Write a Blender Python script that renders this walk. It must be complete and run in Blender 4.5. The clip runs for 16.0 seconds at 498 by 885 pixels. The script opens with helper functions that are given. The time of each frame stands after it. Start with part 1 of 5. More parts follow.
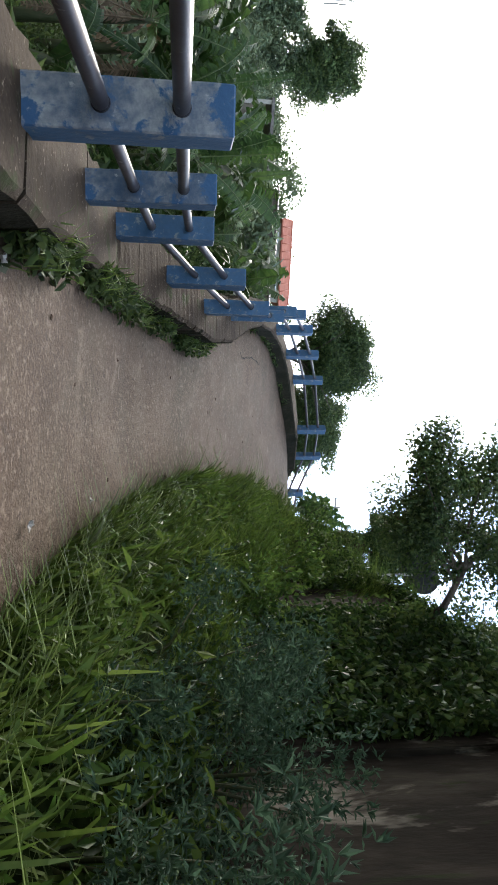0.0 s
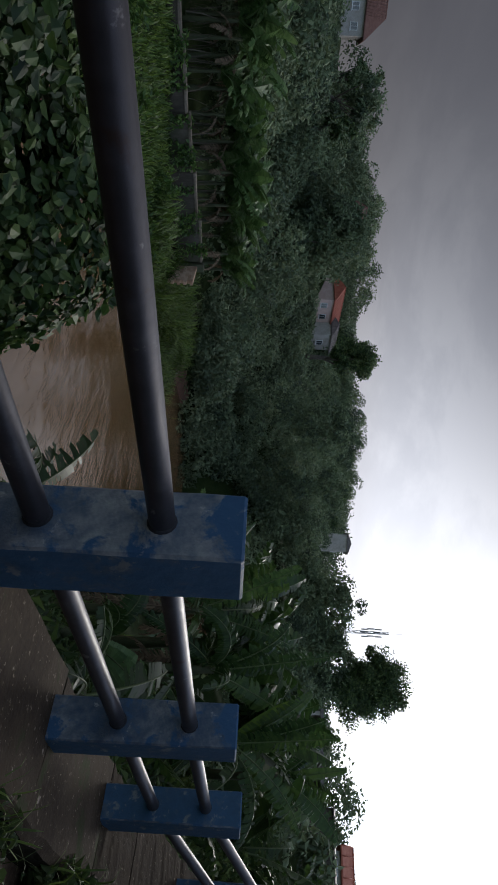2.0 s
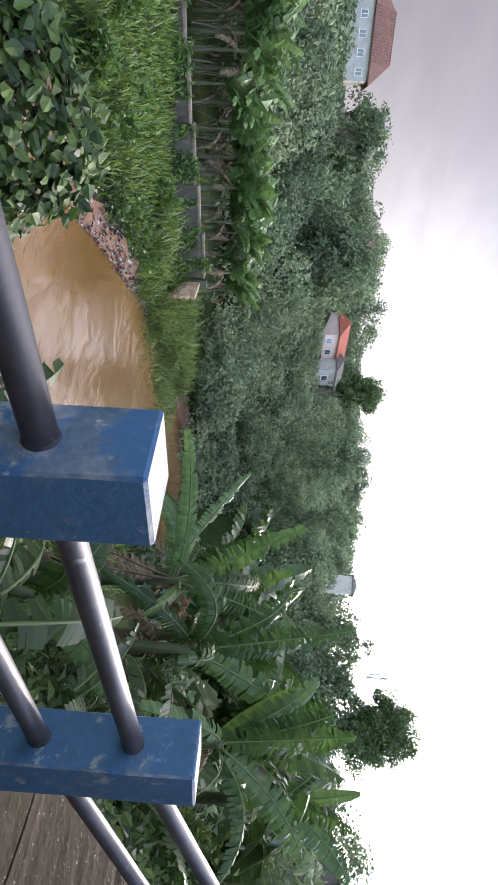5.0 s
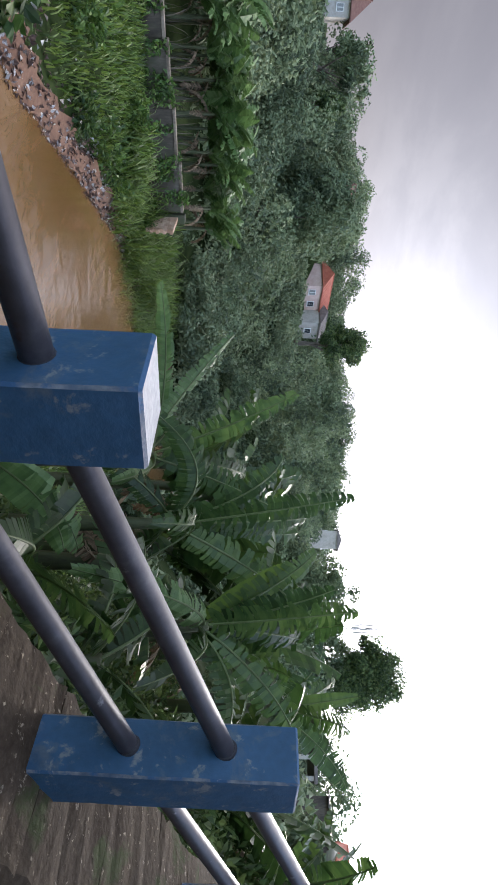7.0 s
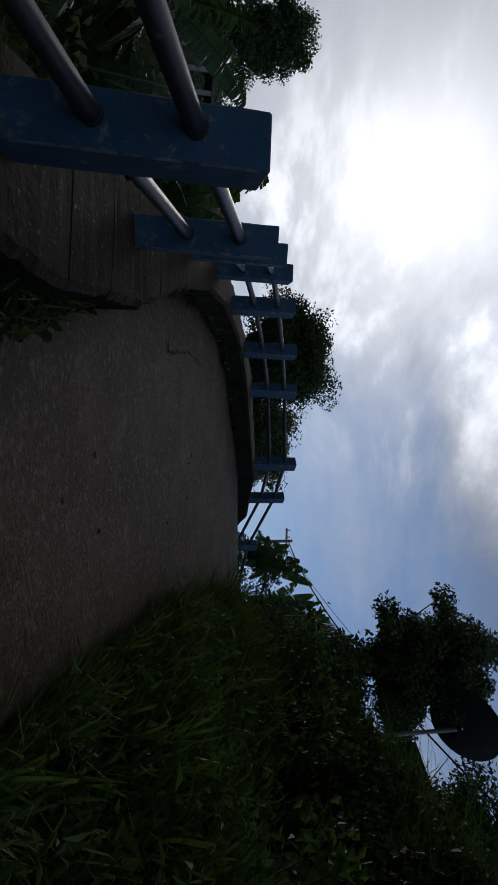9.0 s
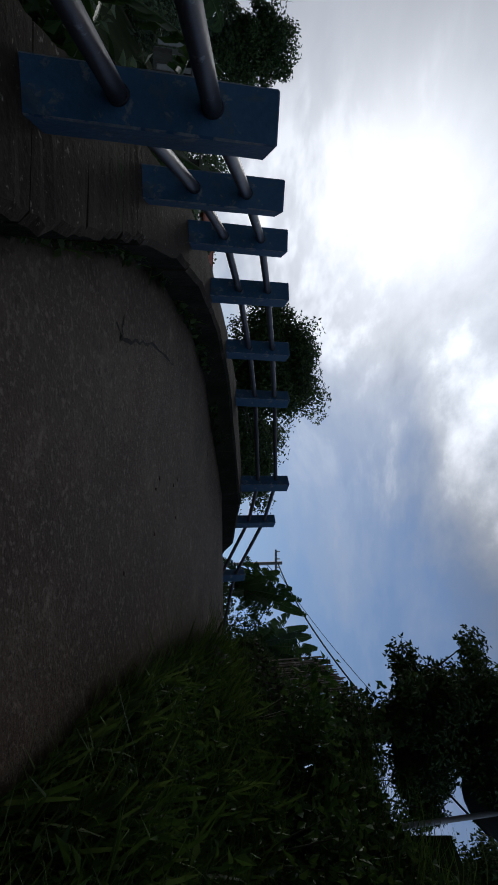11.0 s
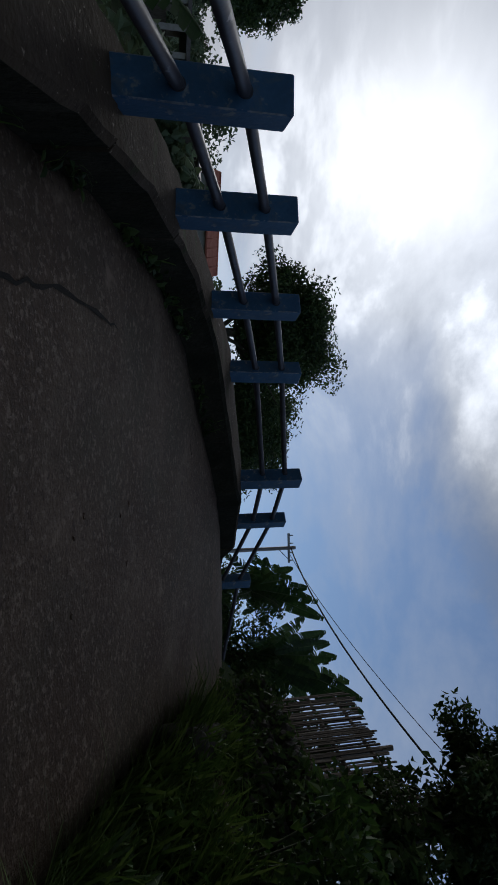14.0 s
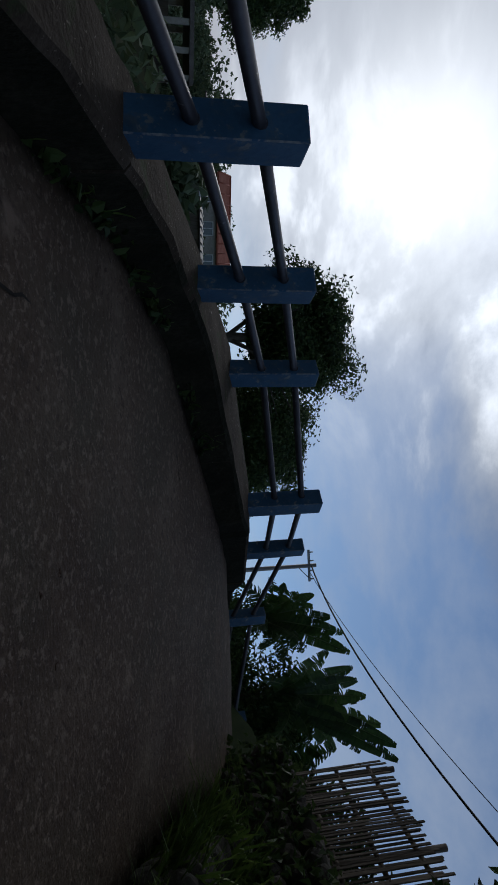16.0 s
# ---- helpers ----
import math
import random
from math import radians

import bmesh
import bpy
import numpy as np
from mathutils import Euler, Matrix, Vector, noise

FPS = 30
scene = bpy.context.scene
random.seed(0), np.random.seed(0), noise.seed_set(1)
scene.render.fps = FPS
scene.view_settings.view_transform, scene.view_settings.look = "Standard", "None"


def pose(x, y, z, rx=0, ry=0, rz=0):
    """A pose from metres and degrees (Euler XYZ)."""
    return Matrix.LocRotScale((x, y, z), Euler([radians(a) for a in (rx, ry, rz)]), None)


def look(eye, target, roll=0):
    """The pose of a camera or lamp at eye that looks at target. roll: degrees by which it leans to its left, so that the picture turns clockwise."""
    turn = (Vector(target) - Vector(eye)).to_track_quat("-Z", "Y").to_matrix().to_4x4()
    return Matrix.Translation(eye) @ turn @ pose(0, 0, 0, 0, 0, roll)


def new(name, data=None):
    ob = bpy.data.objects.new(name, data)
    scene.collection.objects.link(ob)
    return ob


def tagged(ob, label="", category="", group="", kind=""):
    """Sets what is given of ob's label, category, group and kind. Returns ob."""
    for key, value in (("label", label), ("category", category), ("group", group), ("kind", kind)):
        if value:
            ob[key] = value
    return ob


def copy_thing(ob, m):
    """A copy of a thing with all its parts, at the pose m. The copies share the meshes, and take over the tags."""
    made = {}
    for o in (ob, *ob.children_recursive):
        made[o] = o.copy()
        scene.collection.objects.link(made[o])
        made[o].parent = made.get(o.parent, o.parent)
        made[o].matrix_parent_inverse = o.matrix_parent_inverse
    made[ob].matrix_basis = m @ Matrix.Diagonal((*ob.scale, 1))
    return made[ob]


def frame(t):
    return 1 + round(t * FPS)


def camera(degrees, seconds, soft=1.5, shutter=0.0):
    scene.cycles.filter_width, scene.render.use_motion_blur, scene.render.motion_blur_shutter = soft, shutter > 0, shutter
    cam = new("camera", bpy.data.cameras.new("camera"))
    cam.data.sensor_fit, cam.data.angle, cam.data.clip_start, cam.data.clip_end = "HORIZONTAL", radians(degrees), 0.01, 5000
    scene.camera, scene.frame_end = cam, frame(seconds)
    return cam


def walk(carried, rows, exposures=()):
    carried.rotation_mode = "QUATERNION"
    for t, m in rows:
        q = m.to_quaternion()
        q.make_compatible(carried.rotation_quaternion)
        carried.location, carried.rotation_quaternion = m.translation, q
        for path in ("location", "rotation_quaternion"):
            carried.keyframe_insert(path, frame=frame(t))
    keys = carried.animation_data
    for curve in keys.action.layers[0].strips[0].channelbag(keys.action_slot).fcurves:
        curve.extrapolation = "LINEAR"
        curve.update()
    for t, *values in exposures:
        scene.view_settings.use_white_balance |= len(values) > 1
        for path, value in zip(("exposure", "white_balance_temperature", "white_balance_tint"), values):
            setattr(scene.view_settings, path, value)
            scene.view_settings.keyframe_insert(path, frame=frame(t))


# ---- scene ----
cam = camera(43.1, 16.0, soft=1.7)
PATH = [
    (0, (0.532, 0.193, 0.556), (0.486, 2.18, 0.772), 90.5),
    (0.5, (0.484, 0.658, 0.661), (-0.02, 2.587, 0.827), 90.4),
    (1, (0.4, 1.066, 0.733), (-0.408, 2.871, 1.033), 92.1),
    (1.5, (0.315, 1.523, 0.791), (-0.965, 3.038, 1.045), 92.2),
    (2, (0.258, 1.827, 0.808), (-1.35, 3.017, 0.798), 93.3),
    (2.5, (0.063, 2.255, 0.848), (-1.589, 3.368, 0.671), 92.8),
    (3, (-0.015, 2.66, 0.89), (-1.765, 3.623, 0.781), 93.7),
    (3.5, (-0.095, 3.062, 0.9), (-1.807, 4.09, 0.782), 93.1),
    (4, (-0.181, 3.499, 0.967), (-1.823, 4.64, 0.95), 93.0),
    (6.5, (-0.529, 5.436, 1.08), (-2.287, 6.388, 1.014), 95.2),
    (7, (-0.535, 5.942, 1.104), (-2.154, 7.115, 1.13), 92.9),
    (7.5, (-0.526, 6.389, 1.162), (-1.892, 7.841, 1.323), 94.6),
    (8, (-0.554, 6.84, 1.232), (-1.494, 8.598, 1.388), 93.4),
    (8.5, (-0.567, 7.344, 1.322), (-1.001, 9.284, 1.537), 92.2),
    (9, (-0.617, 7.723, 1.364), (-0.663, 9.676, 1.79), 91.3),
    (11.5, (-0.689, 10.099, 1.918), (-0.787, 12.039, 2.397), 90.6),
    (12, (-0.687, 10.513, 2.042), (-0.716, 12.462, 2.487), 89.8),
    (12.5, (-0.737, 10.981, 2.186), (-0.971, 12.938, 2.521), 90.7),
    (13, (-0.866, 11.422, 2.33), (-1.086, 13.384, 2.646), 90.1),
    (13.5, (-0.971, 11.873, 2.485), (-1.062, 13.83, 2.886), 90.0),
    (14, (-1.098, 12.284, 2.624), (-1.092, 14.237, 3.054), 89.3),
    (14.5, (-1.118, 12.739, 2.758), (-1.086, 14.696, 3.169), 90.2),
    (15, (-1.122, 13.132, 2.871), (-1.138, 15.09, 3.281), 90.8),
    (15.5, (-1.189, 13.556, 3.022), (-1.162, 15.516, 3.421), 89.7),
    (16, (-1.215, 13.982, 3.136), (-1.236, 15.946, 3.511), 88.2),
]
EXPOSURES = [(0, 2.35, 6850, 11), (0.4, 2.15, 6750, 11), (0.7, 0.55, 6550, 11), (1.0, -1.0, 6350, 11), (1.5, -0.95, 6350, 11), (2.0, 0.45, 6450, 11), (2.3, 2.1, 6600, 12), (2.6, 3.1, 6700, 15),
             (3.2, 3.15, 6750, 15), (4.2, 2.95, 6800, 16), (6.3, 2.65, 6800, 15), (7.0, 2.3, 6600, 14), (7.5, 1.25, 6450, 12), (8.0, -0.3, 6350, 12), (8.5, -0.3, 6300, 12), (9.0, -0.92, 6200, 11), (11.4, -0.86, 6100, 10),
             (12.5, -1.02, 6100, 10), (13.0, -0.55, 6100, 10), (13.5, -0.88, 6100, 10), (16.0, -0.9, 6000, 9)]
walk(cam, [(t, look(eye, target, roll)) for t, eye, target, roll in PATH], EXPOSURES)

# ---- sky and sun ----
SUN_EL, SUN_LEFT = radians(25), radians(26)
SUN_DIR = Vector((-math.sin(SUN_LEFT) * math.cos(SUN_EL), math.cos(SUN_LEFT) * math.cos(SUN_EL), math.sin(SUN_EL)))


class Graph:
    """Short way to write node trees."""

    def __init__(self, tree):
        self.tree = tree
        tree.nodes.clear()

    def add(self, kind, ins=None, operation="", clamp=False):
        n = self.tree.nodes.new(kind)
        if operation:
            n.operation = operation
        if clamp:
            n.use_clamp = True
        for k, v in (ins or {}).items():
            if isinstance(v, bpy.types.NodeSocket):
                self.tree.links.new(v, n.inputs[k])
            else:
                n.inputs[k].default_value = v
        return n

    def math(self, op, a, b=0.0, clamp=False):
        return self.add("ShaderNodeMath", {0: a, 1: b}, op, clamp).outputs[0]

    def noise(self, vec, scale, detail=4.0, rough=0.55, distort=0.0):
        return self.add("ShaderNodeTexNoise", {"Vector": vec, "Scale": scale, "Detail": detail, "Roughness": rough, "Distortion": distort}).outputs["Fac"]

    def ramp(self, fac, stops):
        n = self.add("ShaderNodeValToRGB", {"Fac": fac})
        e = n.color_ramp.elements
        while len(e) < len(stops):
            e.new(0.5)
        for el, (p, c) in zip(e, stops):
            el.position = p
            el.color = (*c, 1) if len(c) == 3 else c
        return n.outputs["Color"]

    def mix(self, fac, a, b, blend="MIX"):
        n = self.add("ShaderNodeMix")
        n.data_type, n.blend_type = "RGBA", blend
        for i, v in ((0, fac), (6, a), (7, b)):
            if isinstance(v, bpy.types.NodeSocket):
                self.tree.links.new(v, n.inputs[i])
            else:
                n.inputs[i].default_value = v if i == 0 else (*v, 1)
        return n.outputs[2]


def make_world():
    w = bpy.data.worlds.new("overcast_sky")
    scene.world = w
    w.use_nodes = True
    g = Graph(w.node_tree)
    d = g.add("ShaderNodeTexCoord").outputs["Generated"]
    sky = g.add("ShaderNodeTexSky")
    sky.sky_type, sky.sun_disc, sky.sun_elevation, sky.sun_rotation = "NISHITA", False, SUN_EL, -SUN_LEFT
    sky.dust_density, sky.ozone_density = 0.4, 4.0
    blue = g.mix(1.0, sky.outputs[0], (0.15, 0.15, 0.15), "MULTIPLY")
    s = g.add("ShaderNodeSeparateXYZ", {0: d})
    h = g.math("ADD", g.math("MAXIMUM", s.outputs[2], 0.0), 0.22)
    flat = g.add("ShaderNodeCombineXYZ", {0: g.math("DIVIDE", s.outputs[0], h), 1: g.math("DIVIDE", s.outputs[1], h), 2: 0.0}).outputs[0]
    big = g.noise(flat, 0.75, 5.0, 0.5, 0.25)
    fine = g.noise(flat, 1.8, 9.0, 0.6, 0.25)
    # the cloud sheet reaches further across the higher it hangs
    tall = g.math("SUBTRACT", g.math("MINIMUM", g.math("MAXIMUM", s.outputs[2], 0.35), 0.6), 0.45)
    right = g.math("MULTIPLY", g.math("SUBTRACT", s.outputs[0], g.math("MULTIPLY", tall, 2.2)), 0.52)
    cover = g.math("SUBTRACT", g.math("ADD", g.math("MULTIPLY", big, 0.62), g.math("MULTIPLY", fine, 0.38)), right)
    sun = g.add("ShaderNodeVectorMath", {0: d, 1: SUN_DIR}, "DOT_PRODUCT").outputs["Value"]
    sun = g.math("MAXIMUM", sun, 0.0)
    ahead = g.math("POWER", sun, 6.0)
    # a darker cloud bank hangs over the river, clear of the horizon
    bank = g.math("MULTIPLY", g.math("MULTIPLY", g.math("SUBTRACT", g.math("MULTIPLY", s.outputs[0], -1.0), 0.36), 3.0, True), g.math("MULTIPLY", g.math("SUBTRACT", s.outputs[2], 0.2), 5.0, True))
    ahead = g.math("MULTIPLY", ahead, g.math("SUBTRACT", 1.0, g.math("MULTIPLY", bank, 0.6)))
    near = g.math("POWER", sun, 24.0)
    core = g.math("POWER", sun, 160.0)
    tone = g.ramp(fine, [(0.34, (0.049, 0.050, 0.059)), (0.50, (0.052, 0.053, 0.062)), (0.66, (0.056, 0.057, 0.066))])
    bright = g.ramp(g.math("ADD", g.math("MULTIPLY", big, 0.3), g.math("MULTIPLY", fine, 0.7)), [(0.40, (0.55, 0.62, 0.76)), (0.5, (1.15, 1.22, 1.35)), (0.57, (2.4, 2.45, 2.55))])
    # over the river the sheet is smooth, with hardly any texture
    smooth = g.math("MULTIPLY", g.math("SUBTRACT", g.math("MULTIPLY", s.outputs[0], -1.0), 0.38), 4.0, True)
    bright = g.mix(g.math("MULTIPLY", smooth, 0.88), bright, (1.02, 1.07, 1.2))
    lit = g.mix(g.math("MULTIPLY", ahead, 0.9), tone, bright)
    lit = g.mix(g.math("MULTIPLY", near, 0.55), lit, (1.6, 1.6, 1.6))
    lit = g.mix(g.math("MULTIPLY", core, 0.5), lit, (2.6, 2.55, 2.5))
    # an overcast sky is brightest overhead
    lift = g.math("ADD", 1.0, g.math("MULTIPLY", g.math("POWER", g.math("MAXIMUM", s.outputs[2], 0.0), 2.0), 0.9))
    lit = g.mix(1.0, lit, g.add("ShaderNodeCombineXYZ", {0: lift, 1: lift, 2: lift}).outputs[0], "MULTIPLY")
    low = g.math("POWER", g.math("SUBTRACT", 1.0, g.math("MAXIMUM", s.outputs[2], 0.0), True), 14.0)
    lit = g.mix(g.math("MULTIPLY", low, g.math("MULTIPLY", g.math("POWER", sun, 4.0), 0.9)), lit, (1.5, 1.24, 0.95))
    gap = g.ramp(cover, [(0.43, (0, 0, 0)), (0.60, (1, 1, 1))])
    veil = g.math("MAXIMUM", gap, g.math("MULTIPLY", near, 1.8, True))
    wisp = g.ramp(fine, [(0.42, (0.12, 0.12, 0.12)), (0.64, (0.5, 0.5, 0.5))])
    col = g.mix(veil, g.mix(wisp, blue, (0.75, 0.8, 0.9)), lit)
    bg = g.add("ShaderNodeBackground", {"Color": col, "Strength": 1.0})
    g.add("ShaderNodeOutputWorld", {"Surface": bg.outputs[0]})


make_world()
sun_lamp = new("sun", bpy.data.lights.new("sun", "SUN"))
sun_lamp.data.energy, sun_lamp.data.angle, sun_lamp.data.color = 0.5, radians(12), (1.0, 0.95, 0.86)
sun_lamp.matrix_world = look(SUN_DIR * 50, (0, 0, 0))

# ---- materials ----


def surface(name, stops, scale, rough=0.8, metal=0.0, bump=0.3, bump_scale=None, fine=8.0, coord="Object", stretch=(1, 1, 1),
            patch=None, island=0.0, random_ob=0.0, translucent=0.0, spec=0.4):
    """A two-scale procedural surface. stops: colour ramp over the mixed noise. patch: (scale, low, high, colour) of wear or stain."""
    m = bpy.data.materials.new(name)
    m.use_nodes = True
    g = Graph(m.node_tree)
    v = g.add("ShaderNodeTexCoord").outputs[coord] if coord != "Position" else g.add("ShaderNodeNewGeometry").outputs["Position"]
    v = g.add("ShaderNodeMapping", {"Vector": v, "Scale": stretch}).outputs[0]
    a = g.noise(v, scale, 5.0, 0.6)
    b = g.noise(v, scale * fine, 3.0, 0.6)
    f = g.math("ADD", g.math("MULTIPLY", a, 0.62), g.math("MULTIPLY", b, 0.38))
    if island:
        r = g.add("ShaderNodeNewGeometry").outputs["Random Per Island"]
        f = g.math("ADD", f, g.math("MULTIPLY", g.math("SUBTRACT", r, 0.5), island))
    if random_ob:
        r = g.add("ShaderNodeObjectInfo").outputs["Random"]
        f = g.math("ADD", f, g.math("MULTIPLY", g.math("SUBTRACT", r, 0.5), random_ob))
    col = g.ramp(f, stops)
    ro = g.math("ADD", g.math("MULTIPLY", g.math("SUBTRACT", b, 0.5), 0.25), rough, True)
    for sc, lo, hi, pc in patch or ():
        n = g.noise(v, sc, 6.0, 0.65, 0.3)
        k = g.ramp(n, [(lo, (0, 0, 0)), (hi, (1, 1, 1))])
        col = g.mix(k, col, pc)
    hgt = g.noise(v, bump_scale or scale * fine, 4.0, 0.6)
    bm_ = g.add("ShaderNodeBump", {"Height": hgt, "Strength": bump, "Distance": 0.02})
    p = g.add("ShaderNodeBsdfPrincipled", {"Base Color": col, "Roughness": ro, "Metallic": metal, "Normal": bm_.outputs[0], "Specular IOR Level": spec})
    end = p.outputs[0]
    if translucent:
        t = g.add("ShaderNodeBsdfTranslucent", {"Color": col})
        end = g.add("ShaderNodeMixShader", {0: translucent, 1: end, 2: t.outputs[0]}).outputs[0]
    g.add("ShaderNodeOutputMaterial", {"Surface": end})
    return m


M_ROAD = surface("worn_road_concrete", [(0.34, (0.064, 0.040, 0.027)), (0.46, (0.105, 0.071, 0.047)), (0.56, (0.138, 0.098, 0.067)), (0.68, (0.197, 0.149, 0.109))], 1.1, 0.8, bump=0.65, spec=0.2,
                 bump_scale=32, fine=26, coord="Position", patch=[(0.6, 0.48, 0.64, (0.088, 0.069, 0.046)), (17.0, 0.54, 0.62, (0.215, 0.158, 0.116)), (13.0, 0.56, 0.63, (0.075, 0.051, 0.036)),
                 (40.0, 0.60, 0.68, (0.27, 0.21, 0.16)), (2.2, 0.62, 0.7, (0.24, 0.175, 0.13))])
M_SLAB = surface("kerb_concrete", [(0.32, (0.029, 0.020, 0.014)), (0.5, (0.059, 0.044, 0.030)), (0.68, (0.098, 0.076, 0.057))], 1.8, 0.92, bump=0.55, bump_scale=20, fine=22,
                 coord="Position", spec=0.12, patch=[(1.1, 0.50, 0.62, (0.07, 0.052, 0.034)), (30, 0.62, 0.68, (0.30, 0.25, 0.19)), (2.2, 0.58, 0.66, (0.05, 0.06, 0.025)), (9, 0.66, 0.72, (0.36, 0.31, 0.25))])
M_KERB_FACE = surface("dark_kerb_face", [(0.3, (0.014, 0.014, 0.009)), (0.5, (0.028, 0.027, 0.017)), (0.7, (0.06, 0.052, 0.036))], 2.5, 0.95, bump=1.0, bump_scale=20, fine=10, coord="Position", spec=0.1)
M_CRACK = surface("crack_dirt", [(0.3, (0.015, 0.013, 0.01)), (0.7, (0.03, 0.026, 0.02))], 20, 1.0)
M_BLUE = surface("blue_paint", [(0.3, (0.034, 0.092, 0.165)), (0.5, (0.044, 0.118, 0.215)), (0.7, (0.065, 0.155, 0.265))], 3.0, 0.6, bump=0.3, bump_scale=18, fine=9, random_ob=0.15,
                 patch=[(4.5, 0.53, 0.62, (0.10, 0.145, 0.19)), (9.0, 0.58, 0.64, (0.22, 0.245, 0.25)), (2.0, 0.55, 0.7, (0.03, 0.075, 0.13))])
M_WORN = surface("worn_blue_paint", [(0.36, (0.06, 0.10, 0.155)), (0.45, (0.13, 0.16, 0.20)), (0.52, (0.22, 0.24, 0.26)), (0.64, (0.40, 0.40, 0.39))], 3.4, 0.7, bump=0.4, bump_scale=20, fine=6,
                 random_ob=0.1, patch=[(5.0, 0.51, 0.57, (0.045, 0.12, 0.23)), (8.0, 0.62, 0.67, (0.42, 0.42, 0.41))])
M_CAP = surface("bare_cap_concrete", [(0.3, (0.24, 0.25, 0.27)), (0.6, (0.45, 0.45, 0.45)), (0.75, (0.55, 0.55, 0.54))], 5, 0.8, bump=0.4)
M_PIPE = surface("galvanised_pipe", [(0.3, (0.050, 0.045, 0.050)), (0.55, (0.082, 0.076, 0.084)), (0.75, (0.14, 0.135, 0.142))], 4.0, 0.46, 0.4, bump=0.06, bump_scale=24, fine=5,
                 patch=[(9, 0.64, 0.70, (0.26, 0.25, 0.25)), (5, 0.62, 0.68, (0.075, 0.05, 0.045))], spec=0.5)
M_SEAL = surface("pipe_collar", [(0.3, (0.03, 0.03, 0.035)), (0.7, (0.07, 0.07, 0.08))], 20, 0.8)
M_GROUND = surface("soil_and_weeds", [(0.3, (0.012, 0.019, 0.007)), (0.5, (0.022, 0.036, 0.011)), (0.62, (0.033, 0.047, 0.015)), (0.75, (0.050, 0.041, 0.025))], 0.5, 0.95, bump=1.0, bump_scale=5,
                   fine=12, coord="Position", spec=0.05)
M_WALL = surface("stained_concrete", [(0.30, (0.014, 0.012, 0.009)), (0.45, (0.032, 0.027, 0.021)), (0.56, (0.072, 0.063, 0.048)), (0.70, (0.144, 0.130, 0.104))], 0.9, 0.92, bump=0.7, bump_scale=14,
                 fine=6, spec=0.08, coord="Position", stretch=(1, 1.0, 0.28), patch=[(0.7, 0.46, 0.58, (0.022, 0.018, 0.014)), (1.5, 0.57, 0.65, (0.22, 0.20, 0.165)), (3.0, 0.60, 0.68, (0.028, 0.042, 0.016))])
M_BANKWALL = surface("river_wall_concrete", [(0.3, (0.03, 0.026, 0.018)), (0.5, (0.075, 0.062, 0.045)), (0.7, (0.15, 0.13, 0.10))], 0.6, 0.95, bump=0.5, coord="Position", stretch=(1, 1, 0.3),
                     patch=[(0.35, 0.5, 0.6, (0.06, 0.07, 0.035))])
M_COPING = surface("worn_coping", [(0.3, (0.10, 0.075, 0.05)), (0.5, (0.19, 0.15, 0.11)), (0.7, (0.30, 0.25, 0.19))], 0.8, 0.95, bump=0.4, coord="Position")
M_BRICK = surface("pale_brick", [(0.3, (0.36, 0.22, 0.14)), (0.7, (0.55, 0.38, 0.27))], 3, 0.95, random_ob=0.4)
M_TRASH = surface("washed_up_rubbish", [(0.3, (0.075, 0.045, 0.034)), (0.5, (0.165, 0.105, 0.083)), (0.62, (0.262, 0.225, 0.203)), (0.7, (0.450, 0.435, 0.413))], 1.5, 0.9, island=0.6, coord="Position")
M_SOIL = surface("red_bank_soil", [(0.3, (0.07, 0.035, 0.022)), (0.5, (0.13, 0.068, 0.043)), (0.7, (0.20, 0.12, 0.08))], 0.8, 0.95, bump=1.0, coord="Position")
M_STONE = surface("rubble_stone", [(0.3, (0.018, 0.017, 0.013)), (0.5, (0.042, 0.039, 0.033)), (0.7, (0.078, 0.072, 0.060))], 3, 0.9, bump=0.8, island=0.3, random_ob=0.3)
M_GRASS = surface("long_grass", [(0.25, (0.039, 0.067, 0.014)), (0.5, (0.080, 0.146, 0.025)), (0.75, (0.172, 0.245, 0.056))], 0.9, 0.55, bump=0.0, island=0.5, coord="Position", translucent=0.35)
M_WEED = surface("weed_leaves", [(0.25, (0.035, 0.070, 0.020)), (0.5, (0.069, 0.140, 0.028)), (0.75, (0.138, 0.221, 0.048))], 0.8, 0.5, bump=0.0, island=0.5, coord="Position", translucent=0.3)
M_SHRUB = surface("blue_green_shrub_leaves", [(0.25, (0.029, 0.060, 0.036)), (0.5, (0.050, 0.102, 0.060)), (0.75, (0.096, 0.168, 0.102))], 0.8, 0.6, bump=0.0, island=0.5, coord="Position", translucent=0.25)
M_VINE = surface("vine_leaves", [(0.25, (0.017, 0.041, 0.011)), (0.5, (0.038, 0.085, 0.022)), (0.75, (0.104, 0.162, 0.043))], 0.5, 0.5, bump=0.0, island=0.6, coord="Position", translucent=0.3)
M_TREE = surface("tree_leaves", [(0.25, (0.027, 0.050, 0.017)), (0.5, (0.055, 0.098, 0.028)), (0.75, (0.115, 0.163, 0.053))], 0.25, 0.6, bump=0.0, island=0.5, coord="Position", translucent=0.3)
# distance haze is put into this leaf colour: paler and greyer than tree_leaves
M_WOOD_HAZY = surface("hazy_woodland_leaves", [(0.38, (0.042, 0.066, 0.036)), (0.5, (0.108, 0.150, 0.074)), (0.62, (0.20, 0.245, 0.125))], 0.11, 0.7, bump=0.0, fine=3.0, island=0.14, coord="Position", translucent=0.25)
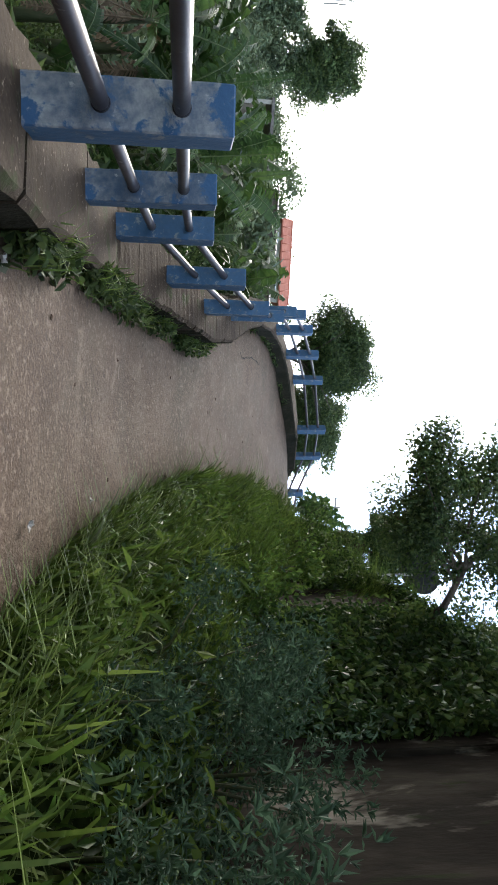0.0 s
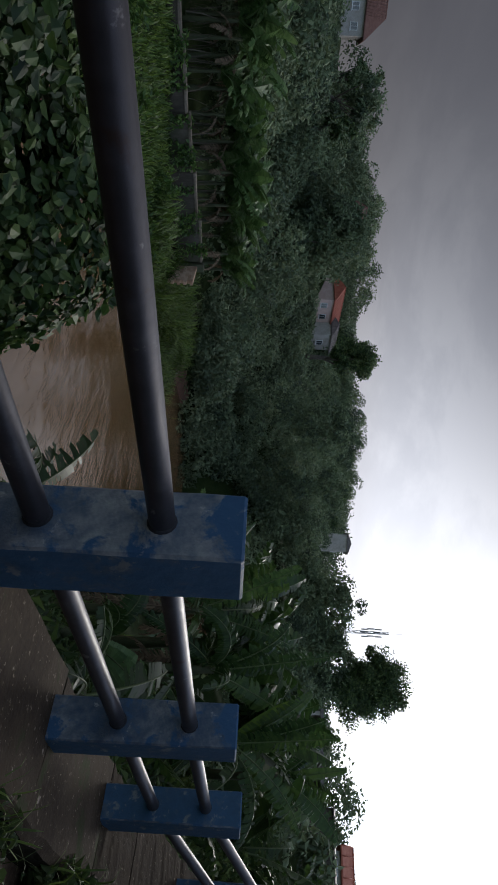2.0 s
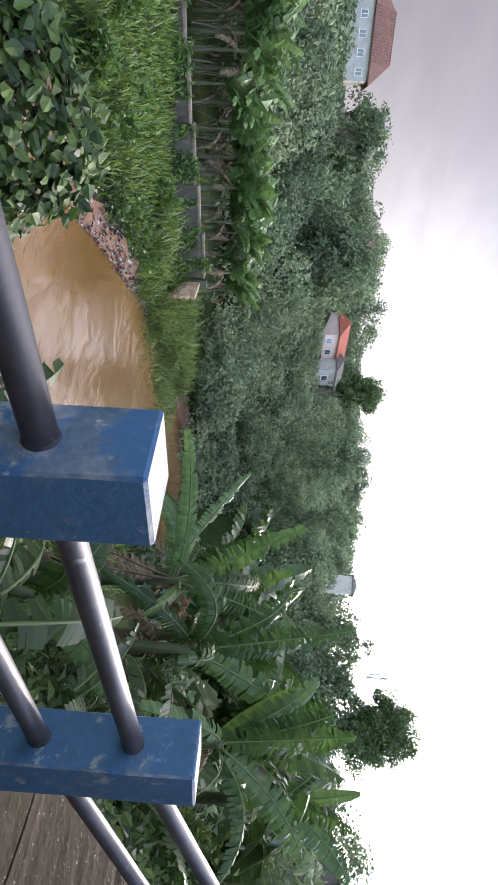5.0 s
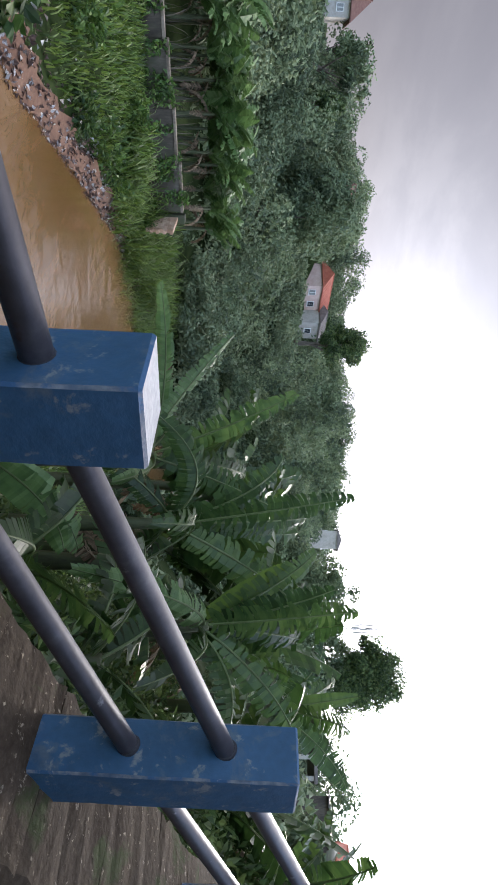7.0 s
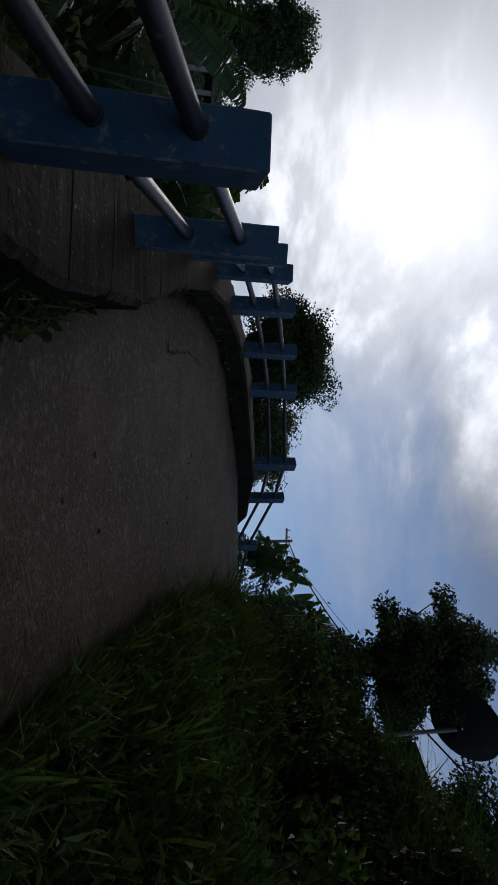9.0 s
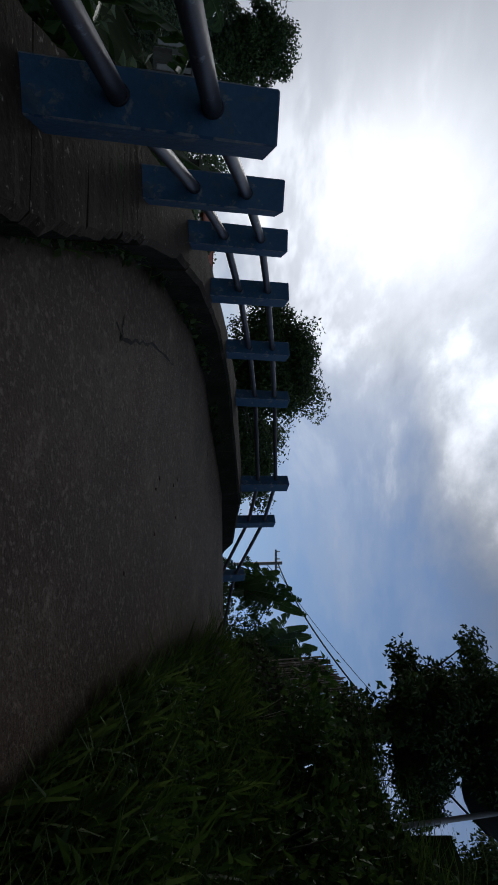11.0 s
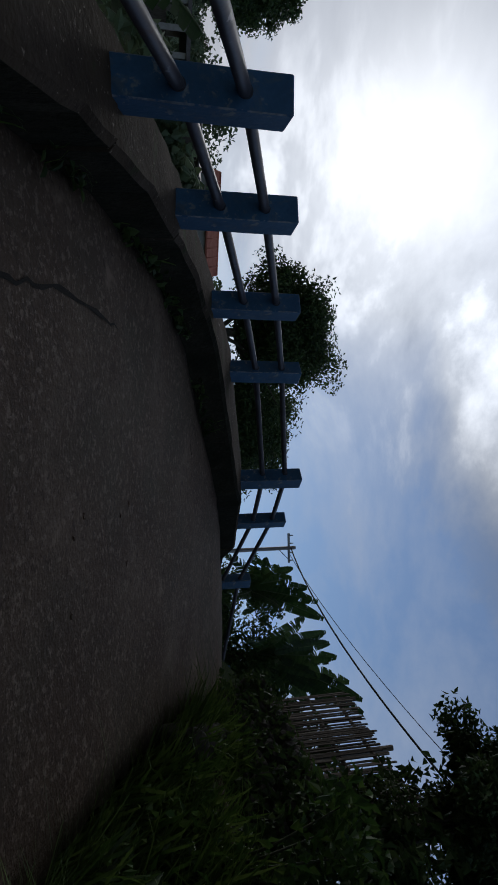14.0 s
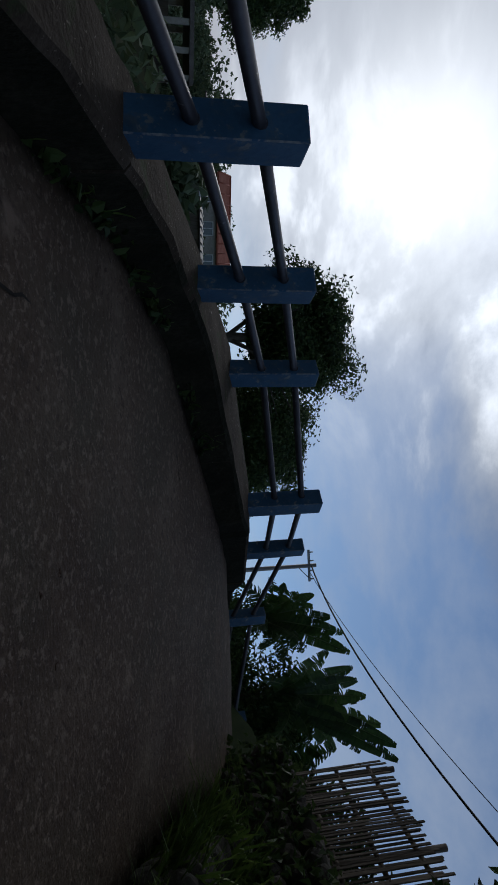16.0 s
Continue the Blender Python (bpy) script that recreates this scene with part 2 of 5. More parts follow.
M_BANANA = surface("banana_leaf", [(0.25, (0.022, 0.048, 0.012)), (0.5, (0.040, 0.084, 0.021)), (0.75, (0.081, 0.135, 0.035))], 1.2, 0.42, bump=0.1, island=0.25, random_ob=0.4, translucent=0.4)
# lighter copy of banana_leaf: top light on the far grove is put into the colour
M_BANANA_PALE_TOPLIT = surface("pale_toplit_banana_leaf", [(0.25, (0.046, 0.096, 0.026)), (0.5, (0.094, 0.168, 0.049)), (0.75, (0.170, 0.256, 0.097))], 0.9, 0.45, bump=0.1, island=0.25, random_ob=0.4, translucent=0.35)
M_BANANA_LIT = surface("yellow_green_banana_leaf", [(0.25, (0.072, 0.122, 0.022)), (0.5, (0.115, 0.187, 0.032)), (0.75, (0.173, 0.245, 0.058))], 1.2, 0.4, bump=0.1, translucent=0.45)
M_BANANA_DRY = surface("dry_banana_leaf", [(0.3, (0.09, 0.06, 0.035)), (0.7, (0.22, 0.16, 0.10))], 4, 0.9, island=0.4, translucent=0.2)
M_STEM = surface("banana_stem", [(0.3, (0.028, 0.028, 0.014)), (0.5, (0.055, 0.066, 0.025)), (0.7, (0.094, 0.083, 0.044))], 4, 0.7, stretch=(1, 1, 0.2))
M_RIB = surface("banana_midrib", [(0.3, (0.065, 0.095, 0.030)), (0.7, (0.120, 0.150, 0.055))], 4, 0.5)
M_BARK = surface("bark", [(0.3, (0.04, 0.033, 0.026)), (0.5, (0.085, 0.07, 0.055)), (0.7, (0.15, 0.125, 0.1))], 3, 0.95, bump=1.0, stretch=(1, 1, 0.25))
M_TIMBER = surface("grey_timber", [(0.3, (0.05, 0.04, 0.032)), (0.5, (0.11, 0.09, 0.07)), (0.7, (0.19, 0.16, 0.13))], 3, 0.9, bump=0.6, stretch=(1, 1, 0.15), random_ob=0.4)
M_TILE = surface("red_roof_tile", [(0.3, (0.22, 0.055, 0.035)), (0.5, (0.36, 0.10, 0.06)), (0.7, (0.46, 0.16, 0.10))], 1.5, 0.85, bump=0.5, random_ob=0.2)
M_TILE_OLD = surface("brown_roof_tile", [(0.3, (0.084, 0.038, 0.028)), (0.5, (0.140, 0.066, 0.049)), (0.7, (0.196, 0.105, 0.081))], 1.5, 0.9, bump=0.5)
M_TIN = surface("rusty_tin", [(0.3, (0.06, 0.05, 0.045)), (0.5, (0.13, 0.11, 0.10)), (0.7, (0.22, 0.20, 0.18))], 2, 0.6, 0.3, bump=0.3)
M_PLASTER = surface("pale_plaster", [(0.3, (0.253, 0.233, 0.198)), (0.5, (0.338, 0.311, 0.270)), (0.7, (0.406, 0.379, 0.338))], 0.8, 0.9, bump=0.2, spec=0.15, patch=[(0.5, 0.58, 0.7, (0.25, 0.22, 0.18))])
M_CREAM = surface("pink_plaster", [(0.3, (0.45, 0.30, 0.25)), (0.7, (0.62, 0.47, 0.40))], 0.8, 0.9, bump=0.2)
M_FRAME = surface("window_frame_paint", [(0.3, (0.55, 0.55, 0.53)), (0.7, (0.7, 0.7, 0.68))], 6, 0.6)
M_DISH = surface("dish_mesh", [(0.3, (0.05, 0.05, 0.055)), (0.7, (0.10, 0.10, 0.11))], 6, 0.5, 0.5)
M_STEEL = surface("mast_steel", [(0.3, (0.22, 0.21, 0.2)), (0.7, (0.35, 0.34, 0.33))], 4, 0.5, 0.5)
M_WIRE = surface("black_cable", [(0.3, (0.015, 0.015, 0.016)), (0.7, (0.03, 0.03, 0.032))], 30, 0.6)
M_LITTER = surface("pale_litter", [(0.3, (0.4, 0.38, 0.34)), (0.7, (0.7, 0.68, 0.64))], 20, 0.8)
M_DEAD = surface("dead_leaf", [(0.3, (0.05, 0.028, 0.018)), (0.7, (0.13, 0.075, 0.045))], 20, 0.9)
M_DEADGRASS = surface("dry_twigs", [(0.3, (0.060, 0.050, 0.035)), (0.7, (0.125, 0.105, 0.075))], 6, 0.9, island=0.4)


def glass():
    m = bpy.data.materials.new("window_glass")
    m.use_nodes = True
    g = Graph(m.node_tree)
    p = g.add("ShaderNodeBsdfPrincipled", {"Base Color": (0.03, 0.035, 0.04, 1), "Roughness": 0.08, "Specular IOR Level": 0.6})
    g.add("ShaderNodeOutputMaterial", {"Surface": p.outputs[0]})
    return m


def water():
    m = bpy.data.materials.new("muddy_water")
    m.use_nodes = True
    g = Graph(m.node_tree)
    v = g.add("ShaderNodeNewGeometry").outputs["Position"]
    v2 = g.add("ShaderNodeMapping", {"Vector": v, "Rotation": (0, 0, radians(-35)), "Scale": (0.45, 1.3, 1)}).outputs[0]
    a = g.noise(v2, 1.1, 5.0, 0.6, 0.8)
    b = g.noise(v, 0.12, 3.0)
    col = g.ramp(g.math("ADD", g.math("MULTIPLY", a, 0.3), g.math("MULTIPLY", b, 0.7)), [(0.35, (0.118, 0.060, 0.021)), (0.5, (0.158, 0.084, 0.034)), (0.65, (0.20, 0.114, 0.053))])
    mask = g.ramp(b, [(0.42, (0.15, 0.15, 0.15)), (0.6, (1, 1, 1))])
    bm_ = g.add("ShaderNodeBump", {"Height": g.math("MULTIPLY", a, mask), "Strength": 0.35, "Distance": 0.3})
    p = g.add("ShaderNodeBsdfPrincipled", {"Base Color": col, "Roughness": 0.13, "Specular IOR Level": 0.5, "Normal": bm_.outputs[0]})
    g.add("ShaderNodeOutputMaterial", {"Surface": p.outputs[0]})
    return m


M_GLASS, M_WATER = glass(), water()

# ---- helpers for building ----
R = np.random.default_rng(7)


def link(name, bm, material):
    me = bpy.data.meshes.new(name)
    bm.to_mesh(me)
    bm.free()
    me.materials.append(material)
    return new(name, me)


def part(name, bm, material, parent, label=""):
    ob = link(name, bm, material)
    ob.parent = parent
    return tagged(ob, label)


def data_mesh(name, verts, faces, material, parent=None, smooth=False):
    me = bpy.data.meshes.new(name)
    me.from_pydata(np.asarray(verts).tolist(), [], faces if isinstance(faces, list) else np.asarray(faces).tolist())
    me.materials.append(material)
    if smooth:
        me.shade_smooth()
    ob = new(name, me)
    ob.parent = parent
    return ob


def thing(name, place, label, category, group="", turn=0.0, kind=""):
    e = new(name)
    e.empty_display_size = 0.1
    e.matrix_basis = Matrix.Translation(place) @ Matrix.Rotation(turn, 4, "Z")
    return tagged(e, label, category, group, kind)


def box(bm, size, centre, bevel=0.0, turn=None):
    got = bmesh.ops.create_cube(bm, size=1.0)["verts"]
    m = Matrix.Translation(centre) @ (turn or Matrix.Identity(4)) @ Matrix.Diagonal((*size, 1))
    bmesh.ops.transform(bm, matrix=m, verts=got)
    if bevel:
        bmesh.ops.bevel(bm, geom=list({e for v in got for e in v.link_edges}), offset=bevel, segments=2, affect="EDGES")
    return bm


def box_bm(size, centre, bevel=0.0, turn=None):
    return box(bmesh.new(), size, centre, bevel, turn)


def tube(bm, a, b, r0, r1, sides=10, caps=True):
    a, b = Vector(a), Vector(b)
    q = (b - a).to_track_quat("Z", "Y").to_matrix()
    rings = []
    for p, r in ((a, r0), (b, r1)):
        rings.append([bm.verts.new(p + q @ Vector((math.cos(k * math.tau / sides) * r, math.sin(k * math.tau / sides) * r, 0))) for k in range(sides)])
    for k in range(sides):
        f = bm.faces.new((rings[0][k], rings[0][(k + 1) % sides], rings[1][(k + 1) % sides], rings[1][k]))
        f.smooth = True
    if caps:
        bm.faces.new(rings[0][::-1])
        bm.faces.new(rings[1])
    return bm


def bent_tube(bm, pts, radii, sides=8):
    rings = []
    pts = [Vector(p) for p in pts]
    for i, (p, r) in enumerate(zip(pts, radii)):
        d = pts[min(i + 1, len(pts) - 1)] - pts[max(i - 1, 0)]
        q = d.to_track_quat("Z", "Y").to_matrix()
        rings.append([bm.verts.new(p + q @ Vector((math.cos(k * math.tau / sides) * r, math.sin(k * math.tau / sides) * r, 0))) for k in range(sides)])
    for A, B in zip(rings, rings[1:]):
        for k in range(sides):
            f = bm.faces.new((A[k], A[(k + 1) % sides], B[(k + 1) % sides], B[k]))
            f.smooth = True
    bm.faces.new(rings[0][::-1])
    bm.faces.new(rings[-1])
    return bm


def leaves(centres, length, width, droop=0.3, up=0.35, outward=None, fold=0.25, shingle=False, broad=False):
    """Folded leaves, four corners each, scattered at centres. Returns verts, faces."""
    c = np.asarray(centres, float)
    n = len(c)
    ax = R.normal(size=(n, 3))
    if outward is not None:
        ax += outward * 1.2
    ax[:, 2] += up - droop
    ax /= np.linalg.norm(ax, axis=1)[:, None]
    side = np.cross(ax, np.array([0, 0, 1.0]) + R.normal(size=(n, 3)) * 0.35)
    side /= np.linalg.norm(side, axis=1)[:, None] + 1e-9
    if shingle:
        o = outward + R.normal(0, 0.45, (n, 3)) + (0, 0, 0.25)
        o /= np.linalg.norm(o, axis=1)[:, None]
        ax = R.normal(size=(n, 3)) - (0, 0, 0.5)
        ax -= o * (ax * o).sum(1)[:, None]
        ax /= np.linalg.norm(ax, axis=1)[:, None]
        side = np.cross(o, ax)
    nor = np.cross(side, ax)
    L = (length * R.uniform(0.6, 1.25, n))[:, None]
    W = (width * R.uniform(0.7, 1.2, n))[:, None]
    if broad:
        v = np.stack([c, c + ax * L * 0.22 + side * W * 0.5 + nor * W * fold, c + ax * L * 0.68 + side * W * 0.42 + nor * W * fold * 0.6, c + ax * L - nor * L * 0.15,
                      c + ax * L * 0.68 - side * W * 0.42 + nor * W * fold * 0.6, c + ax * L * 0.22 - side * W * 0.5 + nor * W * fold], 1).reshape(-1, 3)
        i = np.arange(n)[:, None] * 6
        return v, np.concatenate([i + [0, 1, 2, 3], i + [0, 3, 4, 5]])
    v = np.stack([c, c + ax * L * 0.45 + side * W * 0.5 + nor * W * fold, c + ax * L - nor * L * 0.15, c + ax * L * 0.45 - side * W * 0.5 + nor * W * fold], 1).reshape(-1, 3)
    i = np.arange(n)[:, None] * 4
    f = np.concatenate([i + [0, 1, 2], i + [0, 2, 3]])
    return v, f


def blades(base, length, width, lean=0.5, wind=(0, 0)):
    """Arching grass blades, seven corners each."""
    b = np.asarray(base, float)
    n = len(b)
    a = R.uniform(0, math.tau, n)
    d = np.stack([np.cos(a) + wind[0], np.sin(a) + wind[1], np.zeros(n)], 1)
    s = np.stack([-np.sin(a), np.cos(a), np.zeros(n)], 1)
    L = length * R.uniform(0.5, 1.3, n)
    W = width * R.uniform(0.6, 1.3, n)
    k = lean * R.uniform(0.3, 1.5, n)
    out = []
    for u, w in ((0, 1.0), (0.4, 0.9), (0.75, 0.6)):
        c = b + d * (L * k * u ** 1.8)[:, None]
        c[:, 2] += L * (u - 0.45 * k * u ** 3)
        out += [c + s * (W * w * 0.5)[:, None], c - s * (W * w * 0.5)[:, None]]
    c = b + d * (L * k)[:, None]
    c[:, 2] += L * (1 - 0.5 * k)
    out.append(c)
    v = np.stack(out, 1).reshape(-1, 3)
    i = np.arange(n)[:, None] * 7
    f = [r for q in ([0, 1, 3, 2], [2, 3, 5, 4]) for r in (i + q).tolist()] + (i + [4, 5, 6]).tolist()
    return v, f


# ---- plan ----
PROFILE = [(-40, -4.5), (-6, -1.6), (0, -0.98), (3.5, -0.55), (6, -0.38), (8, -0.1), (10, 0.4), (12, 1.0), (14, 1.62), (16, 2.28), (18, 2.93), (20, 3.58), (22, 4.22),
           (23.5, 4.55), (25, 4.6), (27, 4.3), (30, 4.0), (40, 4.3), (73, 8.5), (120, 14), (200, 20), (600, 22)]
POSTS = [(-0.45, -0.55, -0.2), (-0.78, 1.4, -0.2), (-1.15, 3.29, -0.195), (-1.55, 5.14, -0.18), (-1.84, 6.78, -0.115), (-1.83, 8.49, 0.393), (-1.84, 10.15, 0.937), (-2.2, 12.23, 1.519),
         (-2.74, 14.10, 2.107), (-3.09, 15.87, 2.68), (-3.02, 17.50, 3.197), (-2.65, 19.36, 3.78), (-2.085, 21.07, 4.307), (-0.46, 22.41, 4.712), (0.477, 24.34, 4.972), (2.0, 25.9, 4.6), (4.4, 27.0, 4.35)]
LEFT = [(0.15, -6), (-0.2, -1), (-0.42, 1.5), (-0.74, 3.6), (-0.95, 4.6), (-1.21, 6.2), (-1.38, 8.5), (-1.42, 10.8), (-1.72, 12.4), (-2.3, 14.0), (-2.68, 15.4), (-2.84, 16.8), (-2.72, 18.4),
        (-2.15, 19.85), (-1.2, 20.95), (-0.25, 22.0), (0.3, 23.2), (1.3, 24.9), (3.4, 26.1), (9.5, 27.2)]
RIGHT = [(2.1, -6), (1.9, -1), (1.75, 1.5), (1.65, 3.6), (1.5, 4.6), (1.27, 6.2), (1.05, 8.5), (0.9, 10.8), (1.0, 12.4), (1.08, 14.0), (1.2, 15.4), (1.4, 16.8), (1.7, 18.2),
         (1.95, 19.5), (2.5, 20.8), (3.1, 21.7), (4.0, 22.5), (5.4, 23.2), (7.4, 23.8), (10.5, 24.4)]
NEAR_SHORE = [(-7, -60), (-8.5, -10), (-9.5, 2), (-11, 9), (-15, 16), (-29, 28), (-40, 40), (-46, 56), (-49, 84), (-62, 140), (-90, 260)]
FAR_SHORE = [(-26, -60), (-19, -10), (-19, 2), (-24, 9), (-29, 12.2), (-39, 19), (-51, 31), (-58, 42), (-62, 58), (-66, 86), (-80, 142), (-110, 260)]
WATER_Z = -7.2
WALL_X, WALL_END = 3.25, 17.4


def wall_top(y):
    return 4.12 + 0.062 * np.asarray(y, float)


def along(pts, y, i=0, key=1):
    return np.interp(y, [p[key] for p in pts], [p[i] for p in pts])


def road_z(y):
    return along(PROFILE, y, 1, 0)


def side_distance(pts, x, y):
    """Distance to a polyline; positive to the right of its run."""
    x, y = np.asarray(x, float), np.asarray(y, float)
    best = np.full(x.shape, 1e9)
    sign = np.ones(x.shape)
    for (ax, ay, *_), (bx, by, *_) in zip(pts, pts[1:]):
        dx, dy = bx - ax, by - ay
        t = np.clip(((x - ax) * dx + (y - ay) * dy) / (dx * dx + dy * dy), 0, 1)
        d = np.hypot(x - ax - t * dx, y - ay - t * dy)
        s = np.where((x - ax) * dy - (y - ay) * dx > 0, 1.0, -1.0)
        sign = np.where(d < best, s, sign)
        best = np.minimum(best, d)
    return best * sign


def ground_z(x, y):
    x, y = np.asarray(x, float), np.asarray(y, float)
    dn, df = side_distance(NEAR_SHORE, x, y), -side_distance(FAR_SHORE, x, y)
    plateau = road_z(y)
    kerb = np.where(y < 27, along(POSTS, y, 2) - 0.55, plateau - 0.3)
    dk = np.maximum(-side_distance(POSTS, x, y), 0)
    f = np.clip(dn / np.maximum(dn + np.minimum(dk, np.where(y > 30, np.clip(16 - dn, 0, 16), 99)), 0.01), 0, 1)
    near = WATER_Z - 0.2 + (kerb - WATER_Z + 0.2) * f ** 0.85
    far = np.interp(df, [-1, 0, 2, 4.5, 9, 20, 40, 60, 90, 130, 200, 700], [-8.2, -7.4, -6.7, -6.0, -5.5, -4.0, 3.0, 8.5, 12.5, 17.0, 22.0, 25.0])
    far = far + np.clip((df - 25) / 40, 0, 1) * np.clip((y - 70) * 0.15, 0, 12) + np.clip((y - 20) / 30, 0, 1) * np.clip((df - 18) / 40, 0, 1) * 7.0
    z = np.where(df > 0, far, np.where(dn > 0, near, -8.6))
    fill = np.clip((y - 50) / 14, 0, 1) * (y < 400)
    z = z * (1 - fill) + np.maximum(z, plateau - 2.0) * fill
    xl, xr = along(POSTS, y), along(RIGHT, y)
    on_road = (x > xl - 0.05) & (y < 31)
    rise = np.clip((x - xr) / 1.5, 0, 1)
    bank = np.where(y < 18, 1.0, np.where(y < 20, 0.45, 0.4))
    right = plateau - 0.07 + rise * rise * (3 - 2 * rise) * bank + np.where(x > WALL_X + 0.2, np.clip((x - WALL_X - 0.2) * 4, 0, 1) * np.where(y < 17, 2.6, 0.6), 0)
    z = np.where(on_road, right, z)
    return z


def gz(x, y):
    return float(ground_z(np.array([x]), np.array([y]))[0])


# ---- ground, river, road ----


def grid_axis(*spans):
    return np.concatenate([np.arange(a, b, s) for a, b, s in spans])


def build_ground():
    xs = np.concatenate([[-4500, -2000, -900, -500, -350, -260], grid_axis((-210, -60, 6), (-60, -22, 1.6), (-22, 6, 0.33), (6, 30, 2.0), (30, 200, 18)), [260, 500, 1200, 4500]])
    ys = np.concatenate([[-4500, -1500, -500, -200], grid_axis((-100, -20, 8), (-20, -6, 1.2), (-6, 34, 0.33), (34, 130, 3), (130, 260, 12)), [320, 500, 1000, 2000, 4500]])
    X, Y = np.meshgrid(xs, ys)
    Z = ground_z(X, Y)
    wild = (np.minimum(-side_distance(POSTS, X, Y), 3) > 0.6) | (X < -6)
    Z = Z + np.where(wild, 0.12 * np.sin(X * 1.7 + np.sin(Y * 1.1) * 2) * np.cos(Y * 1.9 + X * 0.4), 0)
    nx, ny = len(xs), len(ys)
    i = (np.arange(ny - 1)[:, None] * nx + np.arange(nx - 1)).reshape(-1, 1)
    ob = data_mesh("ground", np.stack([X, Y, Z], -1).reshape(-1, 3), i + [0, 1, nx + 1, nx], M_GROUND, smooth=True)
    tagged(ob, "weedy soil bank falling to the river and wooded hillside", "ground", kind="structure")


def build_water():
    ss = np.linspace(-60, 260, 120)
    v = []
    for y in ss:
        v += [(along(NEAR_SHORE, y) + 2.5, y, WATER_Z), (along(FAR_SHORE, y) - 2.5, y, WATER_Z)]
    f = [(2 * k, 2 * k + 1, 2 * k + 3, 2 * k + 2) for k in range(len(ss) - 1)]
    ob = data_mesh("water", v, f, M_WATER)
    tagged(ob, "muddy brown river running between overgrown banks", "river", kind="structure")


def strip(name, left, right, step, across, zf, material, thick, label, category, rough=0.0):
    ys = np.arange(0, len(left) - 1 + 1e-6, step)
    idx = np.arange(len(left))
    lx, ly = np.interp(ys, idx, [p[0] for p in left]), np.interp(ys, idx, [p[1] for p in left])
    rx, ry = np.interp(ys, idx, [p[0] for p in right]), np.interp(ys, idx, [p[1] for p in right])
    u = np.linspace(0, 1, across + 1)
    X = lx[:, None] * (1 - u) + rx[:, None] * u
    Y = ly[:, None] * (1 - u) + ry[:, None] * u
    edge = R.normal(0, rough, len(ys))
    X[:, -1] += edge
    Z = zf(X, Y)
    top = np.stack([X, Y, Z], -1).reshape(-1, 3)
    n, w = len(ys), across + 1
    i = (np.arange(n - 1)[:, None] * w + np.arange(across)).reshape(-1, 1)
    f = (i + [0, 1, w + 1, w]).tolist()
    low = top.copy()
    low[:, 2] -= thick
    v = np.concatenate([top, low])
    m = n * w
    for k in range(n - 1):
        a = k * w
        f.append([a, a + w, a + w + m, a + m])
        b = k * w + across
        f.append([b + w, b, b + m, b + w + m])
    ob = data_mesh(name, v, f, material, smooth=False)
    return tagged(ob, label, category, kind="structure")


def build_road():
    def z(X, Y):
        return road_z(Y) + 0.012 * np.sin(X * 2.1 + Y * 0.7) + 0.006 * np.sin(X * 7 + Y * 5)
    ob = strip("road", LEFT, RIGHT, 0.1, 16, z, M_ROAD, 0.25, "narrow worn concrete road climbing beside the river", "road", 0.05)
    for p in ob.data.polygons:
        p.use_smooth = True
    # cracks let into the surface
    for pts, w in (([(-1.95, 14.93), (-1.85, 15.12), (-1.88, 15.46), (-1.94, 15.83), (-2.02, 16.3), (-1.97, 16.9), (-1.96, 17.3)], 0.022),
                   ([(-2.06, 15.2), (-1.92, 15.12), (-1.78, 15.08)], 0.03), ([(-1.2, 20.03), (-1.05, 20.07), (-0.92, 20.1)], 0.02)):
        v, f = [], []
        fine = []
        for a, b in zip(pts, pts[1:]):
            for t in (0, 0.25, 0.5, 0.75):
                fine.append((a[0] + (b[0] - a[0]) * t + R.normal(0, 0.015), a[1] + (b[1] - a[1]) * t + R.normal(0, 0.015)))
        for k, (x, y) in enumerate(fine):
            ww = w * R.uniform(0.3, 1.2) * (0.4 if k in (0, len(fine) - 1) else 1)
            for s in (-1, 1):
                v.append((x + s * ww, y + s * ww * 0.3, float(z(np.array(x), np.array(y))) + 0.006))
        f = [(2 * k, 2 * k + 1, 2 * k + 3, 2 * k + 2) for k in range(len(fine) - 1)]
        data_mesh("crack", v, f, M_CRACK, ob)


